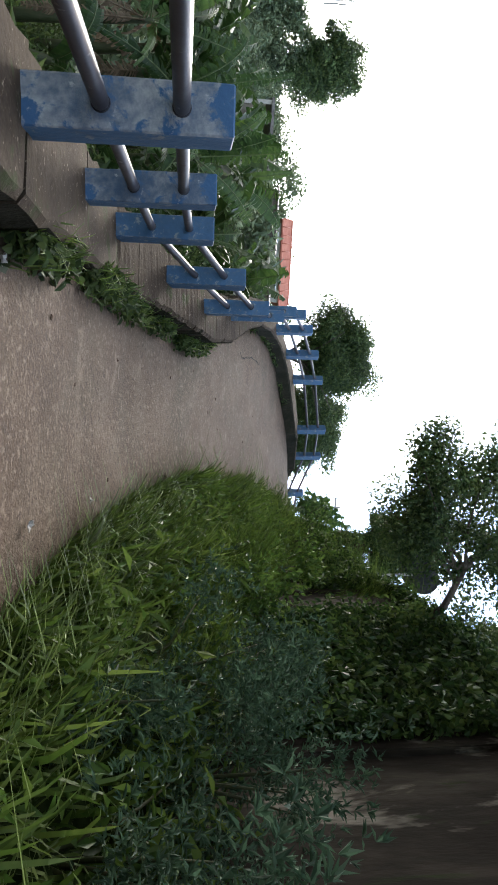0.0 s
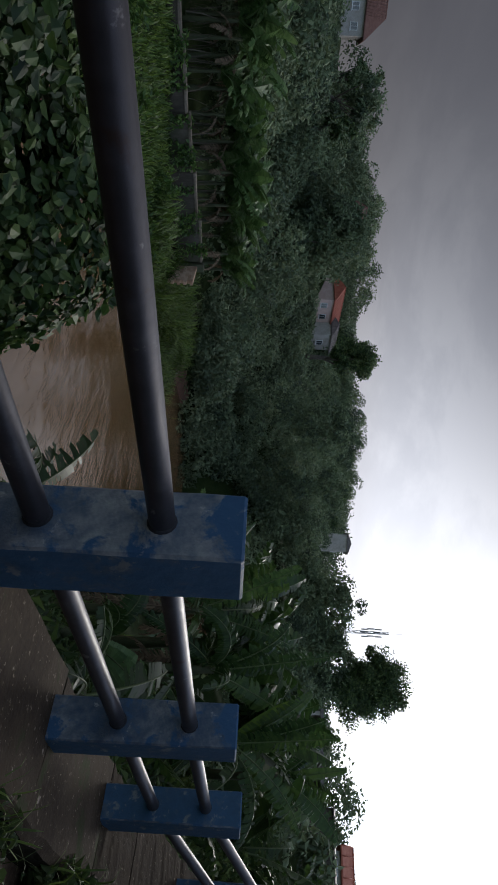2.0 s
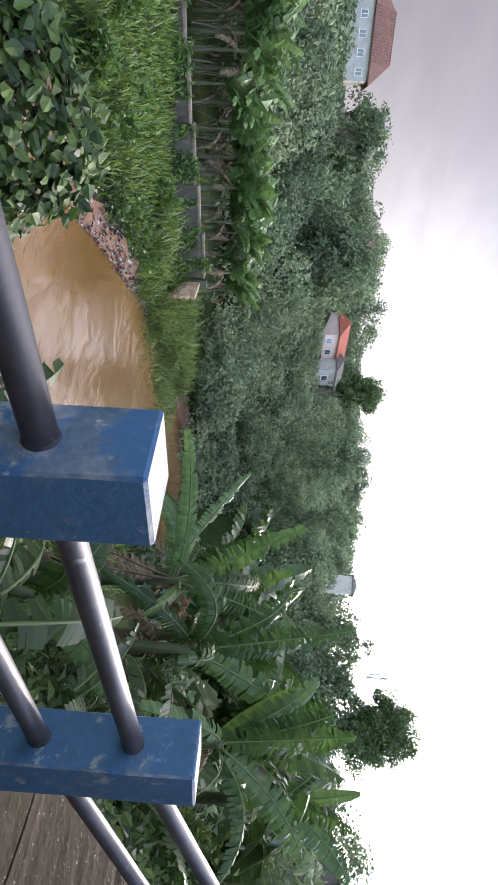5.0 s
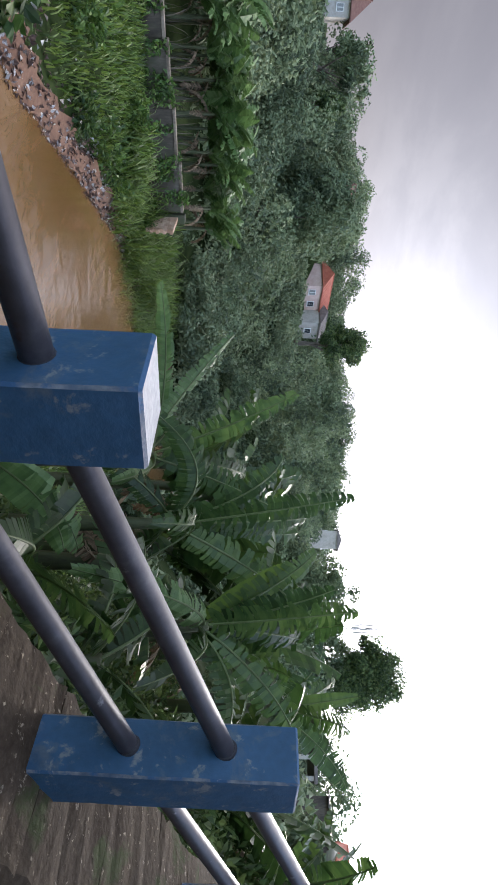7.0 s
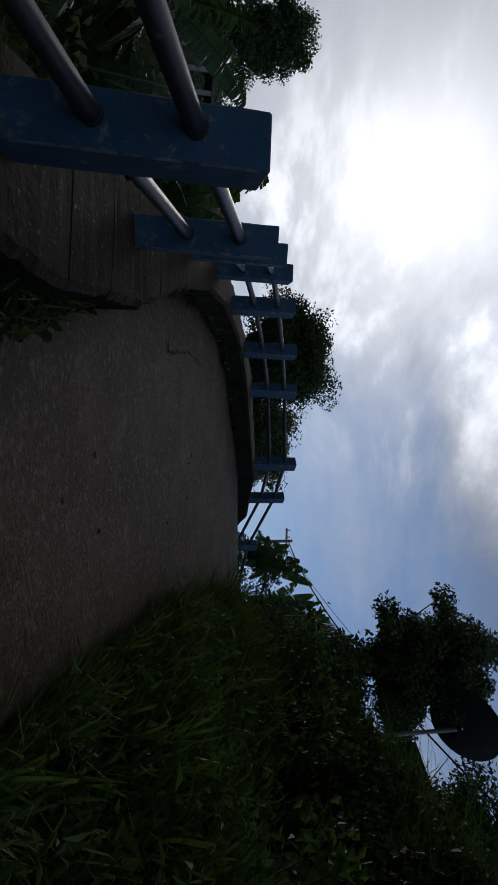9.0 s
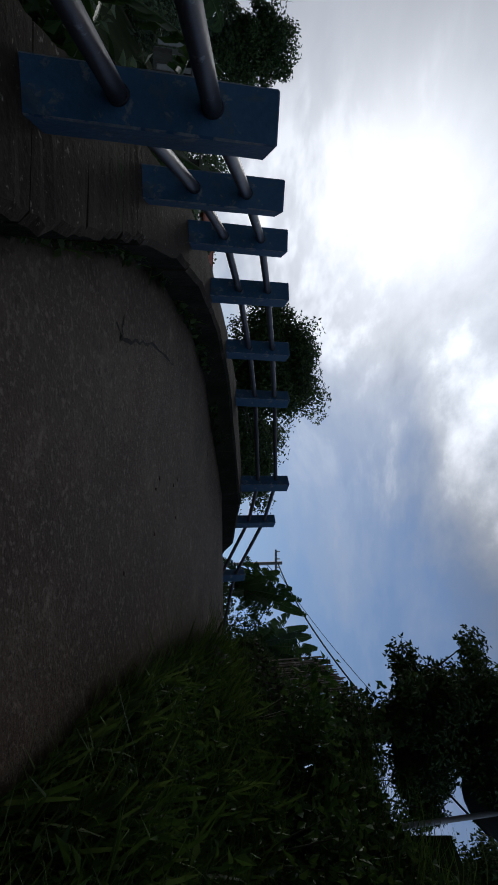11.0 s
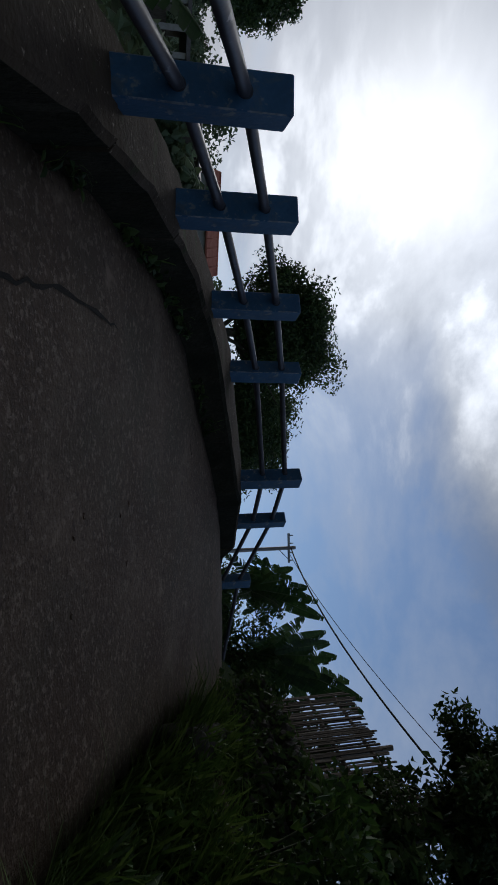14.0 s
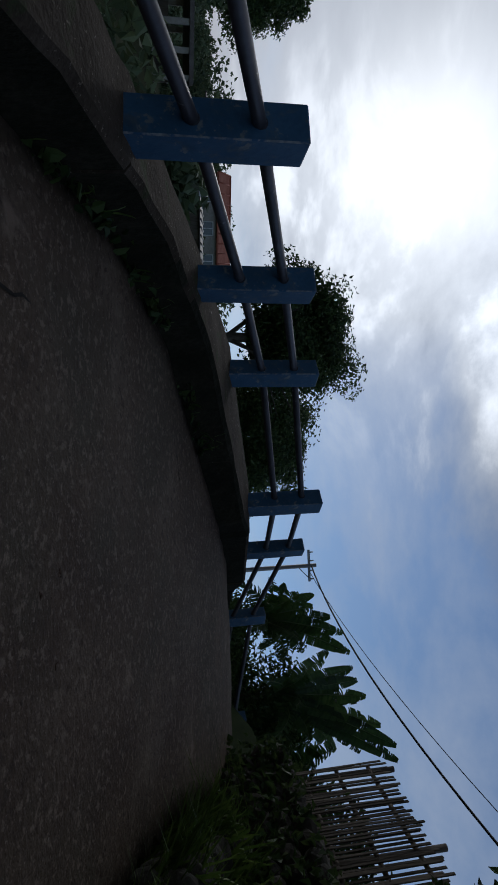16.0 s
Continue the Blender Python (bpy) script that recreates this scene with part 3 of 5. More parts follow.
def build_kerb():
    kerb = tagged(new("kerb"), "raised rough concrete kerb slab carrying the railing posts", "kerb", kind="structure")
    pp = [(0.0, -3.0, -0.3)] + POSTS
    for a, b in zip(pp, pp[1:]):
        cuts = [0, 1] if a[1] < 6 or a[1] > 13 else [0, 0.36, 0.7, 1]
        for u0, u1 in zip(cuts, cuts[1:]):
            bm = bmesh.new()
            n = 8
            rows = []
            for k in range(n + 1):
                u = u0 + (u1 - u0) * k / n
                gap = 0.008 if k == 0 else (-0.008 if k == n else 0)
                x, y, zz = (a[j] + (b[j] - a[j]) * u for j in range(3))
                y += gap
                inner = float(along(LEFT, y)) + 0.02 + R.normal(0, 0.01)
                outer = x - 0.30 + R.normal(0, 0.012)
                zl = float(road_z(y)) - 0.3
                d = R.normal(0, 0.003, 4)
                rows.append([bm.verts.new(p) for p in ((outer, y, zz - 0.6), (outer, y, zz + d[0]), (x, y, zz + d[1] + 0.004), (inner - 0.05, y, zz + d[2]), (inner, y, zz - 0.04 + d[3]), (inner + 0.03, y, min(zl, zz - 0.3)))])
            for A, B in zip(rows, rows[1:]):
                for k in range(5):
                    bm.faces.new((A[k], A[k + 1], B[k + 1], B[k]))
            bm.faces.new(rows[0])
            bm.faces.new(rows[-1][::-1])
            bmesh.ops.recalc_face_normals(bm, faces=bm.faces)
            # upright faces towards the road take the darker material
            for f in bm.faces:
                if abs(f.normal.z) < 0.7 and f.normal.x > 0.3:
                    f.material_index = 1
            part("slab", bm, M_SLAB, kerb).data.materials.append(M_KERB_FACE)


# ---- railing ----
POST_W, POST_H = 0.235, 1.0


def build_railing():
    rail = thing("guard_railing", (POSTS[2][0], POSTS[2][1], POSTS[2][2]), "blue concrete posts joined by two grey steel pipes, on the kerb", "railing")
    base = Vector(POSTS[2])
    for k, p in enumerate(POSTS):
        a, b = POSTS[max(k - 1, 0)], POSTS[min(k + 1, len(POSTS) - 1)]
        turn = math.atan2(-(b[0] - a[0]), b[1] - a[1])
        bm = bmesh.new()
        lean = R.normal(0, 0.006, 2)
        w = POST_W * R.uniform(0.96, 1.04)
        box(bm, (w, w, POST_H + 0.1), (0, 0, POST_H / 2 - 0.05))
        bmesh.ops.subdivide_edges(bm, edges=[e for e in bm.edges if abs(e.verts[0].co.z - e.verts[1].co.z) > 0.5], cuts=7)
        bmesh.ops.bevel(bm, geom=[e for e in bm.edges if len(e.link_faces) == 2 and e.calc_face_angle(0) > 1], offset=0.009, segments=1, affect="EDGES")
        for v in bm.verts:
            v.co.x += R.normal(0, 0.0011) + lean[0] * v.co.z
            v.co.y += R.normal(0, 0.0011) + lean[1] * v.co.z
        for f in bm.faces:
            chipped = max(abs(f.normal.x), abs(f.normal.y), abs(f.normal.z)) < 0.9
            f.material_index = 2 if f.normal.z > 0.9 else (1 if chipped or f.normal.y < -0.7 and k < 4 else 0)
        ob = part("post", bm, M_BLUE, rail, "blue painted concrete post, paint worn to grey")
        ob.data.materials.append(M_WORN)
        ob.data.materials.append(M_CAP if k in (2, 3, 4) else M_BLUE)
        ob.matrix_basis = Matrix.Translation(Vector(p) - base) @ Matrix.Rotation(turn, 4, "Z")
        if k + 1 < len(POSTS):
            q = Vector(POSTS[k + 1])
            for h in (0.365, 0.745):
                bm = tube(bmesh.new(), Vector(p) - base + Vector((0, 0, h)), q - base + Vector((0, 0, h)), 0.041, 0.041, 20, False)
                part("pipe", bm, M_PIPE, rail, "dull grey steel pipe")
                d = (q - Vector(p)).normalized()
                for end, s in ((Vector(p), 1), (q, -1)):
                    c = end - base + Vector((0, 0, h)) + d * s * (POST_W * 0.5)
                    part("collar", tube(bmesh.new(), c, c + d * s * 0.016, 0.049, 0.043, 16), M_SEAL, rail)


# ---- plants ----


def leaf_blade(rib, width, torn, face=None):
    """Two torn halves of a banana blade along its midrib."""
    strips = len(rib) - 1
    v, f = [], []
    along_rib = rib[-1] - rib[0]
    side = Vector((-along_rib.y, along_rib.x, 0))
    side = side.normalized() if side.length > 0.05 else Vector((1, 0, 0))
    if face is not None:
        side = along_rib.cross(face).normalized()
    for s in (-1, 1):
        sag, skew, ripped = R.uniform(0.1, 0.5), 0.3, False
        for k in range(max(2, strips // 9), strips):
            a, b = rib[k], rib[k + 1]
            u = k / strips
            w = width * math.sin(math.pi * min(1, u * 0.97 + 0.02) ** 0.8) ** 0.55 + 0.012
            t = b - a
            if R.random() < torn:
                sag, skew, ripped = abs(R.normal(0.4, 0.3)), 0.35 + R.normal(0, 0.12), True
            else:
                ripped = False
            out = (side * s + Vector((0, 0, -sag)) + t.normalized() * skew).normalized()
            up = t.normalized().cross(out) * (0.06 * s * -1)
            i = len(v)
            cut = t * (0.26 if ripped else 0.0)
            e = R.uniform(0.82, 1.06) if ripped else 1.0
            v += [a, b, b + out * w * 0.55 + up * w - cut * 0.4, a + out * w * 0.55 + up * w, b + out * w * e - cut - Vector((0, 0, w * 0.12)), a + out * w * e - Vector((0, 0, w * 0.12))]
            f += [(i, i + 1, i + 2, i + 3), (i + 3, i + 2, i + 4, i + 5)]
    return v, f


def banana_leaf(length, width, start, heading, tilt, arch, torn=0.6, strips=24):
    """A torn banana leaf on an arching midrib. Returns blade (verts, faces) and rib points."""
    rib = []
    p = Vector(start)
    ang = tilt
    step = length / strips
    for k in range(strips + 1):
        rib.append(p.copy())
        d = Vector((math.cos(heading) * math.cos(ang), math.sin(heading) * math.cos(ang), math.sin(ang)))
        p = p + d * step
        ang -= arch / strips * (0.3 + 1.7 * k / strips)
    v, f = leaf_blade(rib, width, torn)
    return v, f, rib


def grown_banana(x, y, crown, tips, label, group, face=(0.8, -0.45, 0.4)):
    """A banana plant whose leaves each reach from the crown to a given tip: (tip, half width, bow, torn, material)."""
    z = gz(x, y)
    o = Vector((x, y, z))
    plant = thing("banana_plant", o, label, "banana plant", group)
    top = Vector(crown) - o
    part("stem", bent_tube(bmesh.new(), [(0, 0, -0.3), top * 0.4 + Vector((0, 0, 0.1)), top * 0.75, top], [0.12, 0.10, 0.08, 0.05], 9), M_STEM, plant)
    for tip, width, bow, torn, material in tips:
        a, b = top - Vector((0, 0, R.uniform(0, 0.2))), Vector(tip) - o
        n = max(20, int((b - a).length / 0.045))
        rib = [a.lerp(b, k / n) + Vector((0, 0, bow * 4 * (k / n) * (1 - k / n))) for k in range(n + 1)]
        v, f = leaf_blade(rib, width, torn, Vector(face) + Vector(R.normal(0, 0.25, 3)))
        dead = material is M_BANANA_DRY
        leaf = data_mesh("dead_leaf" if dead else "leaf", v, f, material, plant)
        part("midrib", bent_tube(bmesh.new(), rib, [0.015 * (1 - 0.85 * j / len(rib)) + 0.003 for j in range(len(rib))], 5), M_BANANA_DRY if dead else M_RIB, leaf)
    return plant


def banana_plant(place, height, count, size, label, turn=0.0, group="banana plants", dry=2, lean=(0, 0), low=0.0, broad=1.0, leaf_material=None, torn=(0.35, 1.0)):
    plant = thing("banana_plant", place, label, "banana plant", group, turn)
    top = Vector((lean[0], lean[1], height))
    bm = bent_tube(bmesh.new(), [(0, 0, -0.3), (lean[0] * 0.2, lean[1] * 0.2, height * 0.35), (lean[0] * 0.55, lean[1] * 0.55, height * 0.7), top], [0.15, 0.13, 0.10, 0.07], 9)
    part("stem", bm, M_STEM, plant)
    for k in range(count):
        h = k * 2.4 + R.uniform(-0.5, 0.5)
        young = k / count
        tilt = R.uniform(0.75, 1.15) + young * 0.35 - low
        L = size * R.uniform(0.8, 1.15)
        v, f, rib = banana_leaf(L, L * R.uniform(0.105, 0.14) * broad, top - Vector((0, 0, 0.25 * (1 - young))), h, tilt, R.uniform(0.7, 1.7) * (1 - 0.5 * young), R.uniform(*torn))
        leaf = data_mesh("leaf", v, f, leaf_material or M_BANANA, plant)
        bent = bent_tube(bmesh.new(), rib, [0.018 * (1 - 0.85 * j / len(rib)) + 0.003 for j in range(len(rib))], 5)
        part("midrib", bent, M_RIB, leaf)
    for k in range(dry):
        v, f, rib = banana_leaf(size * 0.7, size * 0.09, top - Vector((0, 0, 0.5)), R.uniform(0, 6.3), -0.2, 1.5, 0.9)
        data_mesh("dead_leaf", v, f, M_BANANA_DRY, plant)
    return plant


def clump_points(centre, radius, n, flat=1.0, shell=0.6):
    d = R.normal(size=(n, 3))
    d /= np.linalg.norm(d, axis=1)[:, None]
    r = radius * (shell + (1 - shell) * R.random(n)) if shell else radius * R.random(n) ** 0.4
    return np.asarray(centre) + d * r[:, None] * (1, 1, flat), d


def tree(name, x, y, base, height, spread, label, category="tree", n_clumps=26, per=60, leaf=0.35, material=None, crown_from=0.4, bare=0, group="", flat=0.8, trunk_r=None, lean=None):
    t = thing(name, (x, y, base), label, category, group)
    tr = trunk_r or height * 0.028
    bend = R.normal(0, height * 0.03, 2) if lean is None else np.array(lean)
    fork = Vector((bend[0], bend[1], height * crown_from * 1.1)) if lean is None else Vector((bend[0] * 0.6, bend[1] * 0.6, height * 0.25))
    part("trunk", bent_tube(bmesh.new(), [(0, 0, -0.4), (bend[0] * 0.3, bend[1] * 0.3, fork.z * 0.5), fork, fork + Vector((bend[0] * 0.3, bend[1] * 0.3, height * 0.2))], [tr * 1.25, tr, tr * 0.8, tr * 0.3], 9), M_BARK, t)
    vs, fs, off = [], [], 0
    cz = height * (1 + crown_from) / 2
    hz = height * (1 - crown_from) / 2
    for k in range(n_clumps):
        d = R.normal(size=3)
        d /= np.linalg.norm(d)
        rr = R.uniform(0.45, 0.92) * R.uniform(0.75, 1.1)
        c = np.array([bend[0] + d[0] * spread * rr, bend[1] + d[1] * spread * rr, cz + d[2] * hz * rr * 0.95])
        cr = spread * R.uniform(0.2, 0.36)
        p, out = clump_points(c, cr, int(per * R.uniform(0.6, 1.3)), flat, 0.35)
        v, f = leaves(p, leaf, leaf * 0.55, outward=out, shingle=True)
        vs.append(v)
        fs.append(f + off)
        off += len(v)
        if k < 8:
            q = Vector(c) - Vector((0, 0, cr * 0.4))
            m = fork.lerp(q, 0.5) + Vector((0, 0, -height * 0.03))
            part("limb", bent_tube(bmesh.new(), [fork - Vector((0, 0, height * 0.05 * (k % 3))), m, q], [tr * 0.5, tr * 0.3, tr * 0.08], 6), M_BARK, t)
    for k in range(bare):
        a = R.uniform(0, math.tau)
        q = fork + Vector((math.cos(a) * spread, math.sin(a) * spread, R.uniform(0.1, 0.5) * height * 0.5))
        part("bare_limb", bent_tube(bmesh.new(), [fork, fork.lerp(q, 0.5) + Vector((0, 0, 0.3)), q], [tr * 0.35, tr * 0.18, 0.02], 5), M_BARK, t)
    data_mesh("crown", np.concatenate(vs), np.concatenate(fs), material or M_TREE, t)
    return t


def shrub(x, y, z, radius, height, n, leaf, label, material, palmate=False, name="shrub", group=""):
    s = thing(name, (x, y, z), label, "shrub", group)
    k = max(5, n // 60)
    c = np.stack([R.normal(0, radius * 0.45, k), R.normal(0, radius * 0.45, k), R.uniform(0.2, 1.0, k) * height], 1)
    for q in c[:6]:
        part("stem", bent_tube(bmesh.new(), [(0, 0, -0.1), (q[0] * 0.4, q[1] * 0.4, q[2] * 0.5), tuple(q)], [0.02, 0.014, 0.005], 5), M_STEM, s)
    pick = c[R.integers(0, k, n)] + R.normal(0, radius * 0.22, (n, 3)) * (1, 1, 0.8)
    pick[:, 2] = np.maximum(pick[:, 2], 0.03)
    out = pick - (0, 0, height * 0.3)
    out = out / (np.linalg.norm(out, axis=1)[:, None] + 1e-6)
    if palmate:
        pick = np.repeat(pick, 5, 0)
        out = np.repeat(out, 5, 0)
    v, f = leaves(pick, leaf, leaf * (0.28 if palmate else 0.6), outward=out)
    data_mesh("foliage", v, f, material, s)
    return s


# ---- the large structure ----
build_ground()
build_water()
build_road()
build_railing()


def wall_right():
    """Tall stained retaining wall behind the grass bank, with pilasters and a sloping top."""
    w = tagged(new("wall_right"), "tall mouldy concrete retaining wall above the grass bank", "wall", kind="structure")
    spans = [(-7, -1.5), (-1.5, 2.6), (2.6, 6.0), (6.0, 9.4), (9.4, 12.8), (12.8, WALL_END)]
    for k, (a, b) in enumerate(spans):
        bm = bmesh.new()
        off = 0.012 * (k % 2)
        rows = []
        for j in range(9):
            y = a + (b - a) * j / 8
            t = float(wall_top(y)) + R.normal(0, 0.03)
            z0 = float(road_z(y)) - 0.2
            rows.append([bm.verts.new(p) for p in ((WALL_X + off, y, z0), (WALL_X + off + R.normal(0, 0.012), y, (z0 + t) / 2), (WALL_X + off, y, t), (WALL_X + 0.28, y, t), (WALL_X + 0.28, y, z0))])
        for A, B in zip(rows, rows[1:]):
            for q in range(4):
                bm.faces.new((A[q], B[q], B[q + 1], A[q + 1]))
        bm.faces.new(rows[0])
        bm.faces.new(rows[-1][::-1])
        bmesh.ops.recalc_face_normals(bm, faces=bm.faces)
        part("wall_panel", bm, M_WALL, w)
        h = float(wall_top(b)) - 0.07 - float(road_z(b))
        part("pilaster", box_bm((0.2, 0.32, h), (WALL_X + 0.045, b, float(road_z(b)) + h / 2 - 0.1), 0.015), M_WALL, w)


wall_right()


def wall_far():
    w = tagged(new("wall_far"), "low weathered retaining wall on the opposite river bank", "wall", kind="structure")
    pts = [(-37.0, -14, -4.9), (-38.2, -4, -4.6), (-40.3, 5, -4.35), (-42.0, 12, -4.0), (-43.6, 18.4, -3.55)]
    for a, b in zip(pts, pts[1:]):
        for u0, u1 in ((0, 0.5), (0.5, 1)):
            p = [a[i] + (b[i] - a[i]) * u0 for i in range(3)]
            q = [a[i] + (b[i] - a[i]) * u1 for i in range(3)]
            ang = math.atan2(q[1] - p[1], q[0] - p[0])
            L = math.hypot(q[0] - p[0], q[1] - p[1])
            c = [(p[i] + q[i]) / 2 for i in range(3)]
            m = Matrix.Rotation(ang, 4, "Z")
            part("wall_panel", box_bm((L - 0.02, 0.35, 3.2), (c[0], c[1], c[2] - 1.6), 0.03, m), M_BANKWALL, w)
            part("coping", box_bm((L - 0.02, 0.46, 0.16), (c[0], c[1], c[2] + 0.08), 0.02, m), M_COPING, w)
    # broken brick return at the end
    for r in range(8):
        for k in range(6):
            part("brick", box_bm((0.5, 0.24, 0.2), (-43.2 + 0.26 * (r % 2) + k * 0.52 - 0.4, 18.85, -5.5 + r * 0.22), 0.01), M_BRICK, w)
    part("end_pier", box_bm((0.6, 0.6, 2.2), (-43.7, 18.9, -4.5), 0.03), M_BANKWALL, w)


wall_far()


def house(name, x, y, z, turn, wid, dep, wall_h, roof_h, label, wall_m, roof_m, windows, storeys=1, over=0.5, hip=0.0):
    h = thing(name, (x, y, z), label, "house", turn=turn)
    part("wall", box_bm((wid, dep, wall_h + 3), (0, 0, (wall_h - 3) / 2)), wall_m, h)
    bm = bmesh.new()
    W, D = wid / 2 + over, dep / 2 + over
    pts = [(-W, -D, wall_h), (W, -D, wall_h), (W, D, wall_h), (-W, D, wall_h), (-W + hip, 0, wall_h + roof_h), (W - hip, 0, wall_h + roof_h)]
    v = [bm.verts.new(p) for p in pts] + [bm.verts.new((p[0], p[1], p[2] - 0.16)) for p in pts[:4]]
    for q in ((0, 1, 5, 4), (2, 3, 4, 5), (1, 2, 5), (3, 0, 4), (0, 6, 7, 1), (1, 7, 8, 2), (2, 8, 9, 3), (3, 9, 6, 0), (9, 8, 7, 6)):
        bm.faces.new([v[i] for i in q])
    bmesh.ops.recalc_face_normals(bm, faces=bm.faces)
    roof = part("roof", bm, roof_m, h)
    n = max(6, int(wid / 0.8))
    for s in (-1, 1):
        for k in range(n + 1):
            xx = -W + hip + (2 * W - 2 * hip) * k / n
            part("tile_rib", tube(bmesh.new(), (xx, s * D, wall_h + 0.03), (xx, 0, wall_h + roof_h + 0.03), 0.06, 0.06, 5), roof_m, roof)
    part("ridge", tube(bmesh.new(), (-W + hip, 0, wall_h + roof_h), (W - hip, 0, wall_h + roof_h), 0.12, 0.12, 8), roof_m, roof)
    for st in range(storeys):
        for k in range(windows):
            for s in (-1, 1):
                xx = (k + 0.5) / windows * wid - wid / 2
                zz = wall_h / storeys * (st + 0.55)
                f = part("window", box_bm((1.3, 0.12, 1.3), (xx, s * (dep / 2 + 0.02), zz), 0.01), M_FRAME, h)
                for e in (-0.3, 0.3):
                    part("pane", box_bm((0.52, 0.06, 1.1), (xx + e, s * (dep / 2 + 0.07), zz)), M_GLASS, f)
                part("sill", box_bm((1.5, 0.25, 0.08), (xx, s * (dep / 2 + 0.1), zz - 0.7)), M_FRAME, f)
    return h


house("house", -23.2, 76.0, 9.7, radians(18), 9.0, 6.0, 2.4, 1.6, "white single-storey house with a red tiled roof among trees", M_PLASTER, M_TILE, 3)
house("house", -140.5, 3.0, 8.0, radians(82), 15, 9, 8.6, 4.2, "large white two-storey house with a brown hipped roof", M_PLASTER, M_TILE_OLD, 5, 2, 0.8, 4.0)
house("house", -141, -17.0, 8.0, radians(82), 10, 8, 8.0, 2.6, "cream house with a small red gable on the hill", M_CREAM, M_TILE, 3, 2)
house("house", -115.5, 53.0, 10.6, radians(112), 9, 6, 4.2, 2.0, "old pink house with a rusty red roof on the wooded hill", M_CREAM, M_TILE, 3, 1)
house("house", -113.5, 58.0, 10.0, radians(112), 4.5, 5, 5.0, 1.4, "small grey gabled house beside the pink one", M_PLASTER, M_TIN, 1, 1)
house("house", -129.5, 132.0, 22.0, radians(135), 6.0, 5, 7.4, 1.0, "pale plaster house with a flat-looking roof high on the hill", M_PLASTER, M_TIN, 2, 1)
house("house", -92.5, 29.8, 12.3, radians(95), 3.6, 3.5, 1.6, 1.3, "small white hut with a rusty roof in the trees", M_PLASTER, M_TILE_OLD, 1, 1)


def open_shed():
    s = thing("open_shed", (-23.0, 46.0, gz(-23, 46)), "dark open-sided shed with a flat tin roof and pale pillars", "shed", turn=radians(28))
    top = 6.8 - gz(-23, 46)
    part("roof", box_bm((5.4, 4.0, 0.22), (0, 0, top), 0.03), M_TIN, s)
    for k in range(5):
        for j in (-1, 1):
            part("pillar", box_bm((0.28, 0.28, top), (-2.4 + k * 1.2, j * 1.7, top / 2), 0.02), M_PLASTER, s)
    part("back_wall", box_bm((5.0, 0.15, top * 0.55), (0, 1.55, top * 0.28)), M_TIMBER, s)


open_shed()


def grey_shed(x, y, z, turn, wid, label):
    s = thing("tin_shed", (x, y, z), label, "shed", turn=turn)
    part("wall", box_bm((wid, 3, 2.6), (0, 0, 1.3), 0.02), M_TIMBER, s)
    r = part("roof", box_bm((wid + 0.6, 3.8, 0.08), (0, 0, 2.85), 0.01, Matrix.Rotation(0.16, 4, "X")), M_TIN, s)
    for k in range(9):
        part("corrugation", tube(bmesh.new(), (-wid / 2 + k * wid / 8, -1.85, 2.61), (-wid / 2 + k * wid / 8, 1.85, 3.2), 0.05, 0.05, 6), M_TIN, r)
    part("doorway", box_bm((0.9, 0.1, 1.9), (0.3, -1.52, 0.95), 0.01), M_BARK, s)


grey_shed(-17.5, 47.5, 4.9, radians(20), 4.2, "small grey tin-roofed shed behind the banana plants")
grey_shed(-14.2, 52.0, 5.0, radians(15), 3.6, "weathered shed with a sagging tin roof")


def radio_mast():
    m = thing("radio_mast", (-89.5, 119.5, 17.0), "slim lattice radio mast on the far hill", "mast")
    H = 17
    legs = [(0.5 * math.cos(a), 0.5 * math.sin(a)) for a in (0, 2.1, 4.2)]
    for x, y in legs:
        part("leg", tube(bmesh.new(), (x, y, 0), (x * 0.5, y * 0.5, H), 0.09, 0.06, 5), M_STEEL, m)
    for k in range(10):
        z = H * k / 10
        s = 1 - 0.5 * k / 10
        for (ax, ay), (bx, by) in zip(legs, legs[1:] + legs[:1]):
            part("brace", tube(bmesh.new(), (ax * s, ay * s, z), (bx * (s - 0.05), by * (s - 0.05), z + H / 10), 0.04, 0.04, 4), M_STEEL, m)
    for k, z in enumerate((11.5, 13, 14.5)):
        for a in (0.3, 2.4, 4.5):
            part("antenna", box_bm((0.25, 0.2, 1.6), (0.9 * math.cos(a + k), 0.9 * math.sin(a + k), z), 0.03), M_STEEL, m)
    part("spike", tube(bmesh.new(), (0, 0, H), (0, 0, H + 3), 0.05, 0.02, 5), M_STEEL, m)


radio_mast()

# ---- the opposite bank: rubbish, grass, bananas, woods ----


